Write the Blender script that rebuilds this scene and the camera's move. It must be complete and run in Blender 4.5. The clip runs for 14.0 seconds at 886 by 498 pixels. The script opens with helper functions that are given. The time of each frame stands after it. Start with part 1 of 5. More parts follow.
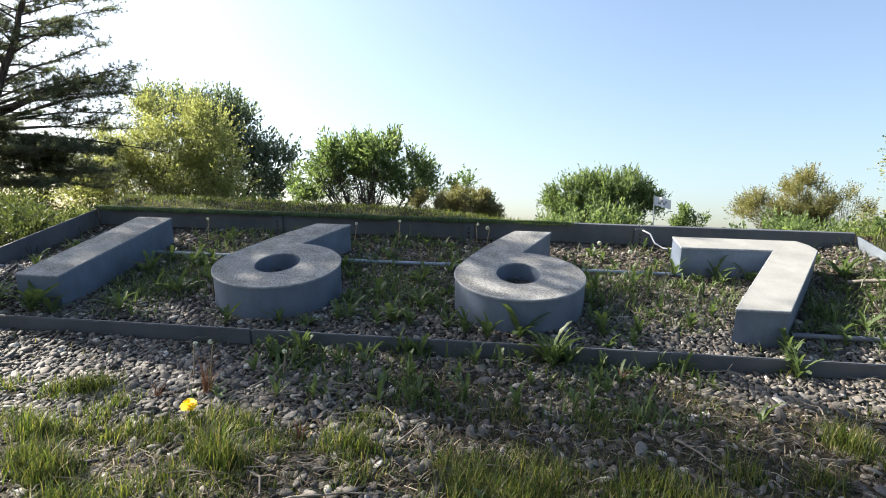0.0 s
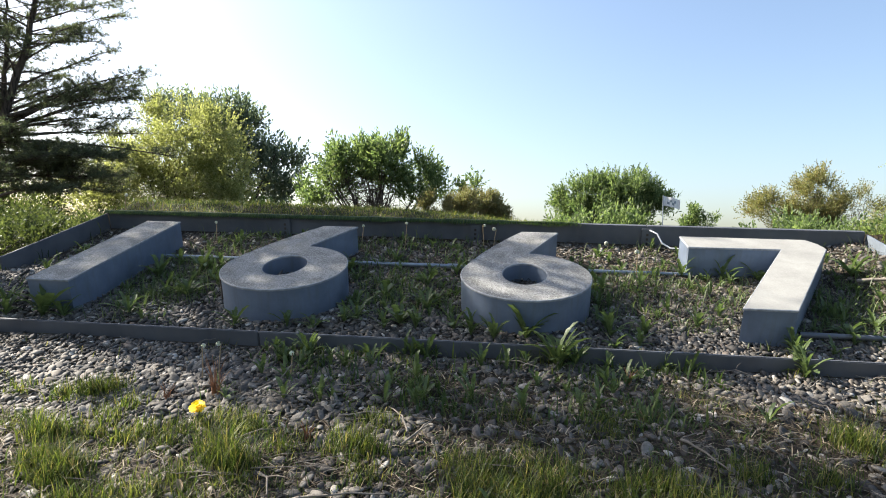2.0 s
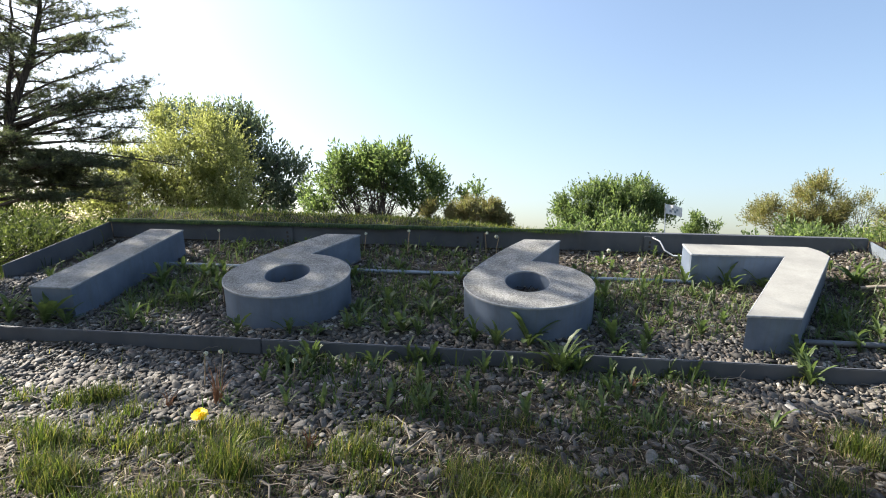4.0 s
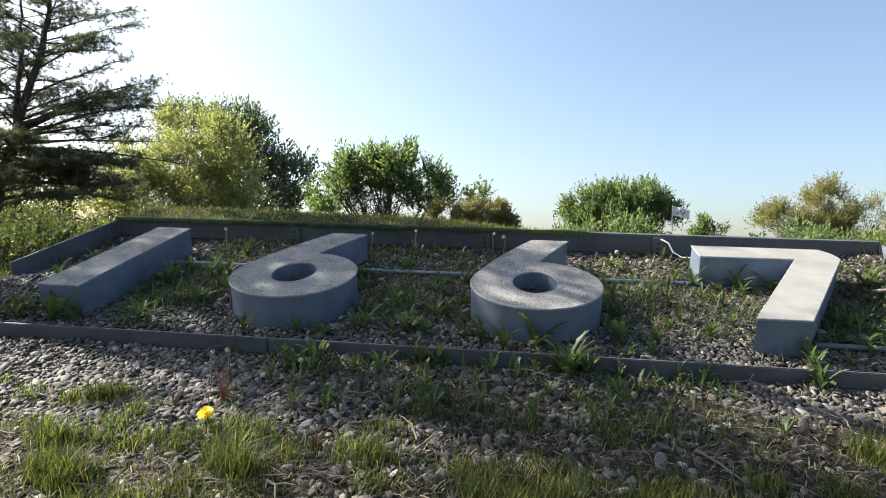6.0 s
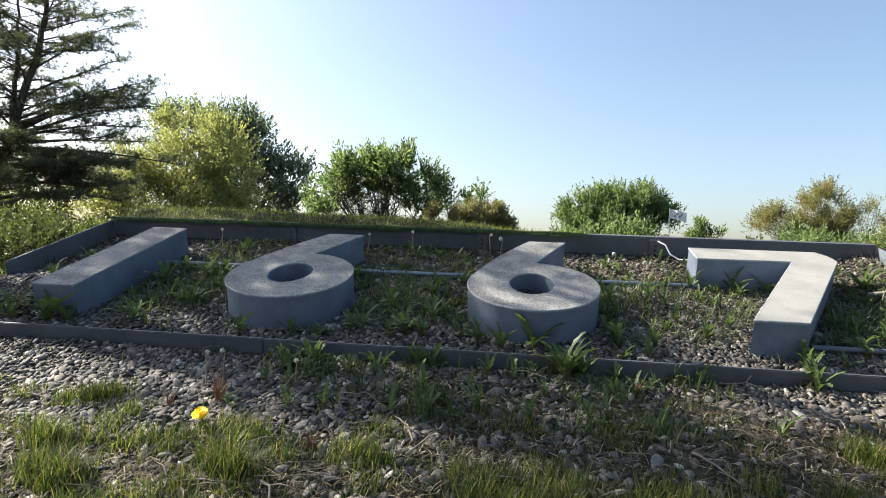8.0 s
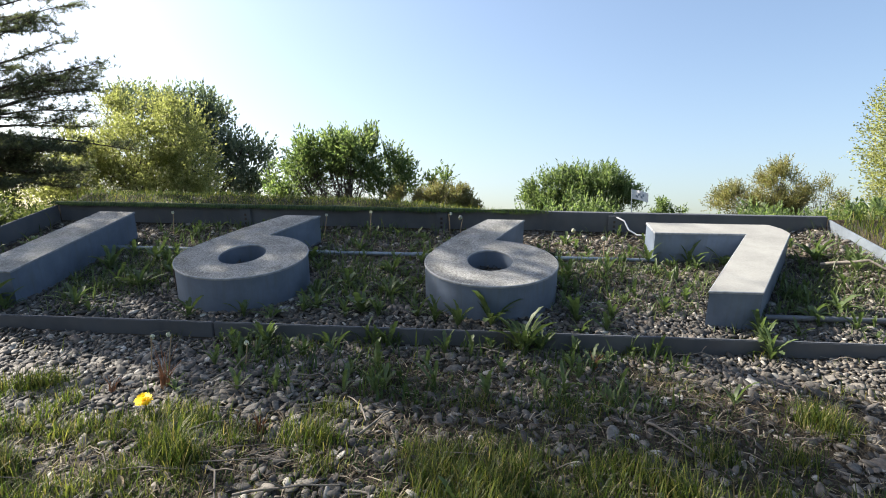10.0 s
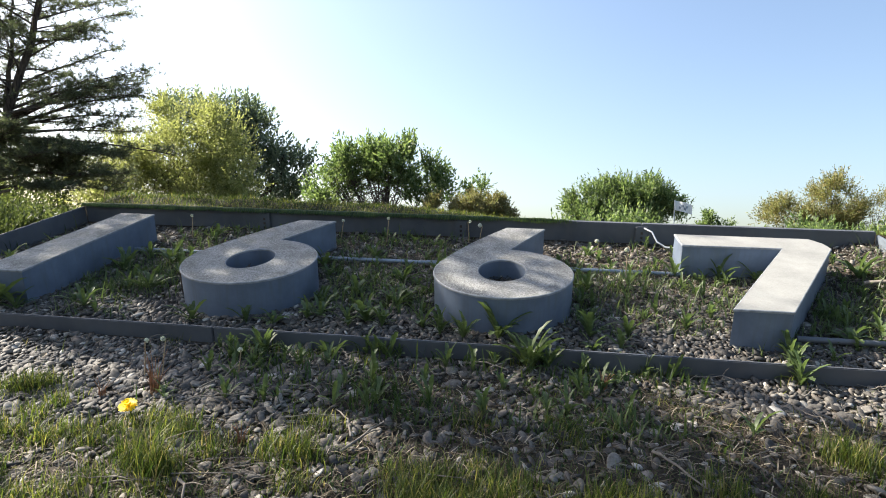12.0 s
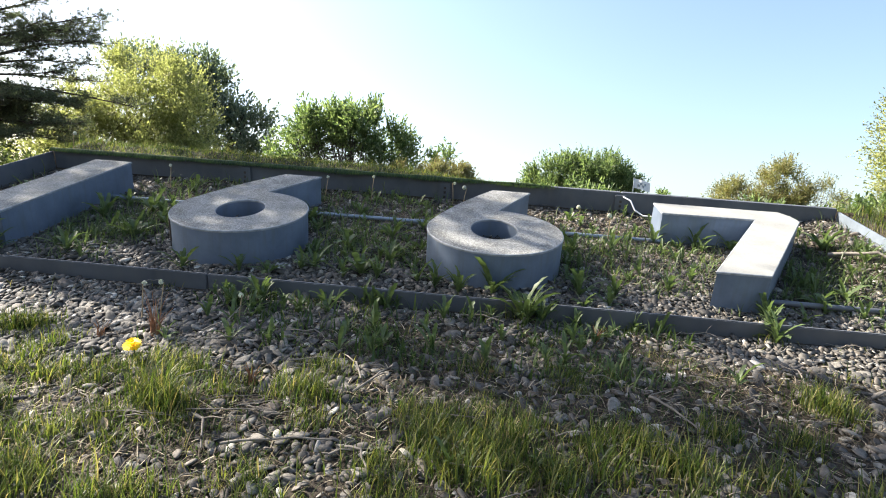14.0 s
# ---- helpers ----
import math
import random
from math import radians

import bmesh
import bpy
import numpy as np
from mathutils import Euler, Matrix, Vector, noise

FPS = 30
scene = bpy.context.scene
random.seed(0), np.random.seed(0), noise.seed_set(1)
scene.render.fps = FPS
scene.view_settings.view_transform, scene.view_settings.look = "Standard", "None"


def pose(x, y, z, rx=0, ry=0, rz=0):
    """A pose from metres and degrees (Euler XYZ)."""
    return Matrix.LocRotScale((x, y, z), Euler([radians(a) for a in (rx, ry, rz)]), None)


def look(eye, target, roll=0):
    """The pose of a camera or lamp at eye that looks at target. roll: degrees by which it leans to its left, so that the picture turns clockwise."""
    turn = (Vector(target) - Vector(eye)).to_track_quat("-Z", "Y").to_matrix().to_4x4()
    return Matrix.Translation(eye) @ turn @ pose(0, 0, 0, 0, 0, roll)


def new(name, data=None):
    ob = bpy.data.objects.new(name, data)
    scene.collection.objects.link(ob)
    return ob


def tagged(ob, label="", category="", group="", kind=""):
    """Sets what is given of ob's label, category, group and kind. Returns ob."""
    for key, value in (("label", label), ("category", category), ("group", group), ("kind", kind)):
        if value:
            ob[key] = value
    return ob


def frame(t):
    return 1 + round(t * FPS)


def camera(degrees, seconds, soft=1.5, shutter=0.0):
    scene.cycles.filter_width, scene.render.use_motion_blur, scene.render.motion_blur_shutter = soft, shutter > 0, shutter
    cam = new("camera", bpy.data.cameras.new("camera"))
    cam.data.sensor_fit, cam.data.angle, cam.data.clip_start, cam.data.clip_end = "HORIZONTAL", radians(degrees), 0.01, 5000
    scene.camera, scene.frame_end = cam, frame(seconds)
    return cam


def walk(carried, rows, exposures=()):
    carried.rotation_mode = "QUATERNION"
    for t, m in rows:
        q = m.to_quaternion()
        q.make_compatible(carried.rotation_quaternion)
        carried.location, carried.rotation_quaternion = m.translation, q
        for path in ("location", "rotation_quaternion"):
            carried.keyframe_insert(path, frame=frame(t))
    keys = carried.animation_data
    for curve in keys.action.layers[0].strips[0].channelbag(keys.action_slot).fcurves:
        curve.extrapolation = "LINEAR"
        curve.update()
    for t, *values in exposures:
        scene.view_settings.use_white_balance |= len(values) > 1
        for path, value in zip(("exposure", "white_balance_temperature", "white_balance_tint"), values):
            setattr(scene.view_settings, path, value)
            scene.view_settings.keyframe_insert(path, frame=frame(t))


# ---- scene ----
# ---------- camera ----------
SLOPE = 18.0                       # degrees by which the planted bank rises
SIGN = pose(0, 0, 0.57, SLOPE)     # frame of the bank: x along it, y up it, z out of it
TS, CS, SS = math.tan(radians(SLOPE)), math.cos(radians(SLOPE)), math.sin(radians(SLOPE))
cam = camera(70.7, 14.0, 1.0)
ROWS = [
    (0.0, (0.0740, -2.2375, 0.9368), (-0.1206, -0.5137, 0.3601), 0.3),
    (0.5, (0.0768, -2.2384, 0.9359), (-0.1143, -0.5137, 0.3610), 0.0),
    (1.0, (0.0804, -2.2430, 0.9368), (-0.1225, -0.5192, 0.3638), -0.2),
    (1.5, (0.0841, -2.2439, 0.9378), (-0.1353, -0.5228, 0.3619), -0.3),
    (2.0, (0.0877, -2.2448, 0.9378), (-0.1334, -0.5228, 0.3665), -0.4),
    (2.5, (0.0887, -2.2484, 0.9405), (-0.1298, -0.5237, 0.3747), -0.3),
    (3.0, (0.0896, -2.2475, 0.9378), (-0.1298, -0.5210, 0.3793), -0.4),
    (5.5, (0.0768, -2.2393, 0.9286), (-0.1654, -0.5109, 0.3857), -0.4),
    (6.0, (0.0768, -2.2366, 0.9259), (-0.1673, -0.5091, 0.3811), -0.3),
    (6.5, (0.0786, -2.2347, 0.9250), (-0.1618, -0.5045, 0.3857), -0.5),
    (7.0, (0.0804, -2.2329, 0.9222), (-0.1600, -0.5018, 0.3848), -0.2),
    (9.5, (0.0731, -2.2201, 0.8994), (-0.1581, -0.4945, 0.3409), 0.2),
    (10.0, (0.1197, -2.1899, 0.8729), (-0.0219, -0.4616, 0.2934), -0.1),
    (10.5, (0.1554, -2.1442, 0.8482), (0.0731, -0.4140, 0.2632), 0.9),
    (11.0, (0.2047, -2.0903, 0.8372), (0.0192, -0.3766, 0.2294), 0.2),
    (11.5, (0.2331, -2.0775, 0.8391), (-0.0283, -0.3610, 0.2669), 0.0),
    (12.0, (0.2422, -2.0812, 0.8400), (-0.0247, -0.3601, 0.2852), -0.2),
    (12.5, (0.2440, -2.0931, 0.8381), (-0.0411, -0.3702, 0.2989), -0.2),
    (13.0, (0.2221, -2.1104, 0.8272), (-0.2477, -0.4259, 0.2943), -1.8),
    (13.5, (0.1636, -2.1187, 0.7952), (-0.3702, -0.5009, 0.1316), -3.3),
    (14.0, (0.0905, -2.1561, 0.7906), (-0.0356, -0.4451, 0.1618), 3.4),
]
walk(cam, [(t, SIGN @ look(e, g, r)) for t, e, g, r in ROWS], [(0.0, 1.75), (3.0, 1.73), (5.5, 1.61), (9.5, 1.60), (10.5, 1.63), (11.5, 1.72), (12.5, 1.74), (13.5, 1.68), (14.0, 2.04)])

# ---------- light ----------
SUN_AZ, SUN_EL = 73.6, 36.6        # degrees left of the way up the bank, above the horizon
world = bpy.data.worlds.new("sky")
scene.world = world
world.use_nodes = True
wn = world.node_tree.nodes
sky = wn.new("ShaderNodeTexSky")
sky.sky_type = "NISHITA"
sky.sun_disc = False
sky.sun_elevation = radians(SUN_EL)
sky.sun_rotation = radians(-SUN_AZ)
sky.altitude = 50
sky.air_density, sky.dust_density, sky.ozone_density = 1.0, 2.4, 1.3
wn["Background"].inputs["Strength"].default_value = 0.079
world.node_tree.links.new(sky.outputs[0], wn["Background"].inputs["Color"])
sun = new("sun", bpy.data.lights.new("sun", "SUN"))
sun.data.energy, sun.data.angle, sun.data.color = 5.0, radians(0.55), (1.0, 0.93, 0.82)
sun_dir = Vector((-math.sin(radians(SUN_AZ)) * math.cos(radians(SUN_EL)), math.cos(radians(SUN_AZ)) * math.cos(radians(SUN_EL)), math.sin(radians(SUN_EL))))
sun.matrix_world = look(sun_dir * 30, (0, 0, 0))


# ---------- materials ----------
def mat(name, build):
    m = bpy.data.materials.new(name)
    m.use_nodes = True
    nt = m.node_tree
    build(nt, nt.nodes, nt.links, nt.nodes["Principled BSDF"])
    return m


def noise_ramp(nt, scale, stops, detail=6.0, rough=0.6, coord=None, dist=0.0):
    n = nt.nodes.new("ShaderNodeTexNoise")
    n.inputs["Scale"].default_value, n.inputs["Detail"].default_value, n.inputs["Roughness"].default_value = scale, detail, rough
    n.inputs["Distortion"].default_value = dist
    if coord is not None:
        nt.links.new(coord, n.inputs["Vector"])
    r = nt.nodes.new("ShaderNodeValToRGB")
    while len(r.color_ramp.elements) < len(stops):
        r.color_ramp.elements.new(0.5)
    for e, (p, c) in zip(r.color_ramp.elements, stops):
        e.position = p
        e.color = (*c, 1) if len(c) == 3 else c
    nt.links.new(n.outputs["Fac"], r.inputs["Fac"])
    return n, r


def mixed(nt, a, b, fac, mode="MIX"):
    x = nt.nodes.new("ShaderNodeMix")
    x.data_type, x.blend_type = "RGBA", mode
    for sock, val in ((x.inputs[6], a), (x.inputs[7], b), (x.inputs[0], fac)):
        if isinstance(val, (int, float)):
            sock.default_value = val
        elif isinstance(val, tuple):
            sock.default_value = (*val, 1)
        else:
            nt.links.new(val, sock)
    return x.outputs[2]


def bumped(nt, bsdf, height, strength, distance=0.01):
    b = nt.nodes.new("ShaderNodeBump")
    b.inputs["Strength"].default_value, b.inputs["Distance"].default_value = strength, distance
    nt.links.new(height, b.inputs["Height"])
    nt.links.new(b.outputs[0], bsdf.inputs["Normal"])


def pos(nt):
    return nt.nodes.new("ShaderNodeTexCoord").outputs["Object"]


def top_paint(clean):
    """Weathered grey sheet, speckled with lichen and dirt."""
    def build(nt, n, l, b):
        c = pos(nt)
        g = (0.31, 0.304, 0.277) if clean else (0.30, 0.30, 0.29)
        _, base = noise_ramp(nt, 5, [(0.3, tuple(v * 0.8 for v in g)), (0.7, tuple(v * 1.15 for v in g))], coord=c)
        _, spots = noise_ramp(nt, 85, [(0.49, (0, 0, 0)), (0.56, (1, 1, 1))], 6, 0.8, c)
        _, dirt = noise_ramp(nt, 6, [(0.42, (0, 0, 0)), (0.60, (1, 1, 1))], 8, 0.78, c, 0.8)
        s = mixed(nt, base.outputs[0], (0.06, 0.058, 0.05), mixed(nt, (0, 0, 0), spots.outputs[0], 0.10 if clean else 0.55))
        s = mixed(nt, s, (0.085, 0.082, 0.072), mixed(nt, (0, 0, 0), dirt.outputs[0], 0.14 if clean else 0.72))
        _, pale = noise_ramp(nt, 130, [(0.55, (0, 0, 0)), (0.61, (1, 1, 1))], 4, 0.8, c)
        s = mixed(nt, s, (0.52, 0.51, 0.47), mixed(nt, (0, 0, 0), pale.outputs[0], 0.12 if clean else 0.6))
        l.new(s, b.inputs["Base Color"])
        b.inputs["Roughness"].default_value = 0.55 if clean else 0.8
        b.inputs["Specular IOR Level"].default_value = 0.35 if clean else 0.2
        bumped(nt, b, spots.outputs[0], 0.12 if clean else 0.3, 0.002)
    return build


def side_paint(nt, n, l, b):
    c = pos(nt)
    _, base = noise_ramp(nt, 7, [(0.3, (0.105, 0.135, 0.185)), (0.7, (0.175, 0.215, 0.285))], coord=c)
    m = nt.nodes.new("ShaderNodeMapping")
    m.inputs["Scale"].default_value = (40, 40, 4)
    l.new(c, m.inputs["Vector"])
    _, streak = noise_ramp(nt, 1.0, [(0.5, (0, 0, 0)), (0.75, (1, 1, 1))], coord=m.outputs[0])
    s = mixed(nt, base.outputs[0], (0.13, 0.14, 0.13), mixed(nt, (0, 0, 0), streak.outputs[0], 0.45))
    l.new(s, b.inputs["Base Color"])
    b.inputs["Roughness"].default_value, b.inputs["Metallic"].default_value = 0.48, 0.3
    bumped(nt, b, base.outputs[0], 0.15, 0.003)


def edging_steel(nt, n, l, b):
    c = pos(nt)
    _, base = noise_ramp(nt, 4, [(0.3, (0.066, 0.071, 0.081)), (0.7, (0.122, 0.13, 0.144))], coord=c)
    m = nt.nodes.new("ShaderNodeMapping")
    m.inputs["Scale"].default_value = (14, 14, 2)
    l.new(c, m.inputs["Vector"])
    _, streak = noise_ramp(nt, 1.0, [(0.45, (0, 0, 0)), (0.7, (1, 1, 1))], coord=m.outputs[0])
    s = mixed(nt, base.outputs[0], (0.125, 0.122, 0.118), mixed(nt, (0, 0, 0), streak.outputs[0], 0.45))
    l.new(s, b.inputs["Base Color"])
    b.inputs["Roughness"].default_value, b.inputs["Metallic"].default_value = 0.55, 0.2
    bumped(nt, b, base.outputs[0], 0.25, 0.004)


def galvanised(nt, n, l, b):
    c = pos(nt)
    _, base = noise_ramp(nt, 16, [(0.3, (0.17, 0.20, 0.235)), (0.7, (0.26, 0.30, 0.345))], coord=c)
    l.new(base.outputs[0], b.inputs["Base Color"])
    b.inputs["Roughness"].default_value, b.inputs["Metallic"].default_value = 0.45, 0.5


def soil(nt, n, l, b):
    c = pos(nt)
    _, a = noise_ramp(nt, 3.0, [(0.3, (0.024, 0.018, 0.011)), (0.6, (0.056, 0.043, 0.026)), (0.8, (0.042, 0.045, 0.018))], 8, 0.65, c)
    _, f = noise_ramp(nt, 90, [(0.3, (0.4, 0.4, 0.4)), (0.7, (1.3, 1.25, 1.2))], 4, 0.7, c)
    l.new(mixed(nt, a.outputs[0], f.outputs[0], 1.0, "MULTIPLY"), b.inputs["Base Color"])
    b.inputs["Roughness"].default_value = 0.95
    bumped(nt, b, f.outputs[0], 0.8, 0.01)


def asphalt(nt, n, l, b):
    c = pos(nt)
    _, a = noise_ramp(nt, 4.0, [(0.3, (0.020, 0.019, 0.018)), (0.5, (0.038, 0.036, 0.033)), (0.72, (0.058, 0.054, 0.05))], 6, 0.6, c)
    _, f = noise_ramp(nt, 70, [(0.35, (0.45, 0.45, 0.45)), (0.7, (1.45, 1.45, 1.45))], 6, 0.75, c)
    l.new(mixed(nt, a.outputs[0], f.outputs[0], 1.0, "MULTIPLY"), b.inputs["Base Color"])
    b.inputs["Roughness"].default_value = 0.9
    bumped(nt, b, f.outputs[0], 0.5, 0.004)


def island_mat(stops, rough=0.7, grain=60.0, trans=0.0, grain_amount=0.35, spec=0.4):
    """Colour that differs from piece to piece of one mesh, with fine grain."""
    def build(nt, n, l, b):
        g = nt.nodes.new("ShaderNodeNewGeometry")
        r = nt.nodes.new("ShaderNodeValToRGB")
        while len(r.color_ramp.elements) < len(stops):
            r.color_ramp.elements.new(0.5)
        for e, (p, c) in zip(r.color_ramp.elements, stops):
            e.position, e.color = p, (*c, 1)
        l.new(g.outputs["Random Per Island"], r.inputs["Fac"])
        _, f = noise_ramp(nt, grain, [(0.3, (1 - grain_amount,) * 3), (0.7, (1 + grain_amount,) * 3)], 4, 0.65, pos(nt))
        col = mixed(nt, r.outputs[0], f.outputs[0], 1.0, "MULTIPLY")
        l.new(col, b.inputs["Base Color"])
        b.inputs["Roughness"].default_value = rough
        b.inputs["Specular IOR Level"].default_value = spec
        if trans:
            t = nt.nodes.new("ShaderNodeBsdfTranslucent")
            l.new(mixed(nt, col, (1.2, 1.28, 0.8), 1.0, "MULTIPLY"), t.inputs["Color"])
            x = nt.nodes.new("ShaderNodeMixShader")
            x.inputs[0].default_value = trans
            l.new(b.outputs[0], x.inputs[1])
            l.new(t.outputs[0], x.inputs[2])
            l.new(x.outputs[0], nt.nodes["Material Output"].inputs["Surface"])
    return build


def bark(col, scale):
    def build(nt, n, l, b):
        c = pos(nt)
        m = nt.nodes.new("ShaderNodeMapping")
        m.inputs["Scale"].default_value = (scale, scale, scale * 0.16)
        l.new(c, m.inputs["Vector"])
        v, r = noise_ramp(nt, 1.0, [(0.38, tuple(q * 0.35 for q in col)), (0.5, col), (0.68, tuple(min(1, q * 1.7) for q in col))], 5, 0.6, m.outputs[0], 1.2)
        l.new(r.outputs[0], b.inputs["Base Color"])
        b.inputs["Roughness"].default_value = 0.95
        bumped(nt, b, r.outputs[0], 1.0, 0.03)
    return build


M_TOP = mat("weathered_cap", top_paint(False))
M_TOP_CLEAN = mat("clean_cap", top_paint(True))
# Rim colour stands in for light caught along the bevel of the caps.
M_RIM = mat("rim_highlight", island_mat([(0.0, (0.21, 0.22, 0.23)), (1.0, (0.27, 0.28, 0.29))], 0.7, 30))
M_SIDE = mat("numeral_side", side_paint)
M_EDGE = mat("edging_steel", edging_steel)
# Zinc of the conduit; also paints the right edging's sunlit paleness.
M_GALV = mat("galvanised", galvanised)
M_SOIL = mat("soil", soil)
M_ASPHALT = mat("asphalt", asphalt)
M_PEBBLE = mat("pebble", island_mat([(0.0, (0.033, 0.030, 0.027)), (0.3, (0.068, 0.062, 0.055)), (0.55, (0.115, 0.104, 0.090)), (0.75, (0.118, 0.097, 0.079)), (0.92, (0.20, 0.185, 0.160)), (1.0, (0.38, 0.355, 0.315))], 0.75, 90, 0.0, 0.42))
M_STRAW = mat("straw", island_mat([(0.0, (0.022, 0.016, 0.010)), (0.45, (0.062, 0.046, 0.029)), (0.80, (0.13, 0.10, 0.063)), (1.0, (0.38, 0.32, 0.235))], 0.8, 40, 0.15))
M_GRASS = mat("grass", island_mat([(0.0, (0.022, 0.040, 0.010)), (0.40, (0.062, 0.092, 0.020)), (0.76, (0.155, 0.175, 0.040)), (0.92, (0.22, 0.20, 0.065)), (1.0, (0.30, 0.23, 0.12))], 0.5, 20, 0.5))
M_WEED = mat("weed_leaf", island_mat([(0.0, (0.055, 0.085, 0.034)), (0.6, (0.10, 0.138, 0.054)), (1.0, (0.17, 0.195, 0.09))], 0.5, 25, 0.4))
M_YELLOW = mat("petal", island_mat([(0.0, (0.85, 0.60, 0.015)), (1.0, (0.92, 0.72, 0.03))], 0.6, 40, 0.25))
M_PUFF = mat("seed_puff", island_mat([(0.0, (0.52, 0.52, 0.50)), (1.0, (0.68, 0.68, 0.65))], 0.9, 40, 0.4))
M_STALK = mat("stalk", island_mat([(0.0, (0.22, 0.18, 0.09)), (1.0, (0.3, 0.2, 0.12))], 0.7, 40))
M_DRY = mat("dry_stem", island_mat([(0.0, (0.16, 0.065, 0.035)), (0.6, (0.27, 0.13, 0.065)), (1.0, (0.36, 0.25, 0.15))], 0.75, 40, 0.2))
M_TWIG = mat("twig", island_mat([(0.0, (0.09, 0.075, 0.06)), (1.0, (0.24, 0.21, 0.175))], 0.85, 60))
M_BARK = mat("furrowed_bark", bark((0.125, 0.107, 0.09), 30))
M_BARK_DARK = mat("dark_bark", bark((0.07, 0.055, 0.045), 25))
M_FLAG = mat("flag_cloth", island_mat([(0.0, (0.72, 0.71, 0.71)), (1.0, (0.78, 0.78, 0.78))], 0.8, 20, 0.0, 0.1))


def leaf_mat(name, cols, trans=0.45, rough=0.5):
    return mat(name, island_mat([(i / (len(cols) - 1), c) for i, c in enumerate(cols)], rough, 3.0, trans, 0.25))


M_NEEDLE = leaf_mat("needles", [(0.070, 0.088, 0.055), (0.11, 0.128, 0.082), (0.165, 0.175, 0.115)], 0.45)
M_L_YELLOW = leaf_mat("yellow_green_leaf", [(0.175, 0.19, 0.075), (0.27, 0.28, 0.12), (0.39, 0.385, 0.205)], 0.55)
M_L_DARK = leaf_mat("dark_leaf", [(0.070, 0.095, 0.075), (0.12, 0.15, 0.11), (0.21, 0.238, 0.172)], 0.52)
M_L_GREEN = leaf_mat("green_leaf", [(0.066, 0.105, 0.044), (0.125, 0.172, 0.072), (0.23, 0.28, 0.13)], 0.55)
M_L_BROWN = leaf_mat("brown_leaf", [(0.16, 0.135, 0.07), (0.23, 0.20, 0.105), (0.15, 0.18, 0.075)], 0.45)
M_U_GREEN = leaf_mat("undergrowth_leaf", [(0.045, 0.062, 0.020), (0.08, 0.10, 0.036), (0.14, 0.155, 0.06)], 0.42)
M_L_AMBER = leaf_mat("amber_leaf", [(0.18, 0.19, 0.08), (0.26, 0.20, 0.09), (0.16, 0.185, 0.07), (0.27, 0.25, 0.13)], 0.45)
# Darker than M_GRASS; on the edging overhang this colour carries the shade.
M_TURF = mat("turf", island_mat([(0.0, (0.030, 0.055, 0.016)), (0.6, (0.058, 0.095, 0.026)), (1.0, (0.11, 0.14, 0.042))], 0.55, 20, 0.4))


# ---------- building helpers ----------
def mesh_from(name, verts, faces, material, smooth=True):
    me = bpy.data.meshes.new(name)
    me.from_pydata([tuple(map(float, v)) for v in verts], [], [tuple(map(int, f)) for f in faces])
    me.materials.append(material)
    if smooth:
        me.shade_smooth()
    return me


def mesh_np(name, verts, faces, material, smooth=True):
    """A mesh from numpy arrays: verts (n, 3), faces (m, 3 or 4)."""
    me = bpy.data.meshes.new(name)
    k = faces.shape[1]
    me.vertices.add(len(verts))
    me.vertices.foreach_set("co", np.ascontiguousarray(verts, dtype=np.float32).ravel())
    me.loops.add(faces.size)
    me.loops.foreach_set("vertex_index", np.ascontiguousarray(faces, dtype=np.int32).ravel())
    me.polygons.add(len(faces))
    me.polygons.foreach_set("loop_start", np.arange(0, faces.size, k, dtype=np.int32))
    me.update(calc_edges=True)
    me.materials.append(material)
    if smooth:
        me.shade_smooth()
    me.validate()
    return me


def part(name, bm, material, parent, label=""):
    me = bpy.data.meshes.new(name)
    bm.to_mesh(me)
    bm.free()
    me.materials.append(material)
    ob = new(name, me)
    ob.parent = parent
    if label:
        ob["label"] = label
    return ob


def mpart(name, me, parent, label=""):
    ob = new(name, me)
    ob.parent = parent
    if label:
        ob["label"] = label
    return ob


def box_bm(x0, x1, y0, y1, z0, z1, bevel=0.0):
    bm = bmesh.new()
    bmesh.ops.create_cube(bm, size=1, matrix=Matrix.Translation(((x0 + x1) / 2, (y0 + y1) / 2, (z0 + z1) / 2)) @ Matrix.Diagonal((x1 - x0, y1 - y0, z1 - z0, 1)))
    if bevel:
        bmesh.ops.bevel(bm, geom=bm.edges[:], offset=bevel, segments=2, affect="EDGES")
    return bm


def tube(points, radii, sides=8):
    """Vertices and quads of a tapered tube along points."""
    pts = [Vector(p) for p in points]
    vs, fs = [], []
    ref = Vector((0.31, 0.87, 0.37))
    for i, p in enumerate(pts):
        d = (pts[min(i + 1, len(pts) - 1)] - pts[max(i - 1, 0)]).normalized()
        a = d.cross(ref)
        if a.length < 0.05:
            a = d.cross(Vector((1, 0, 0)))
        a.normalize()
        b = d.cross(a)
        for k in range(sides):
            q = 2 * math.pi * k / sides
            vs.append(p + radii[i] * (math.cos(q) * a + math.sin(q) * b))
    for i in range(len(pts) - 1):
        for k in range(sides):
            k2 = (k + 1) % sides
            fs.append((i * sides + k, i * sides + k2, (i + 1) * sides + k2, (i + 1) * sides + k))
    return vs, fs


def join_geo(chunks):
    vs, fs = [], []
    for v, f in chunks:
        o = len(vs)
        vs.extend(v)
        fs.extend(tuple(i + o for i in q) for q in f)
    return vs, fs


# ---------- the ground ----------
V_FRONT, V_BACK, U_L, U_R = -0.155, 1.2, -2.44, 1.92     # the bed's edging
PAVE_Z = 0.03


def plane_z(y, w):
    return 0.57 + y * TS + w / CS


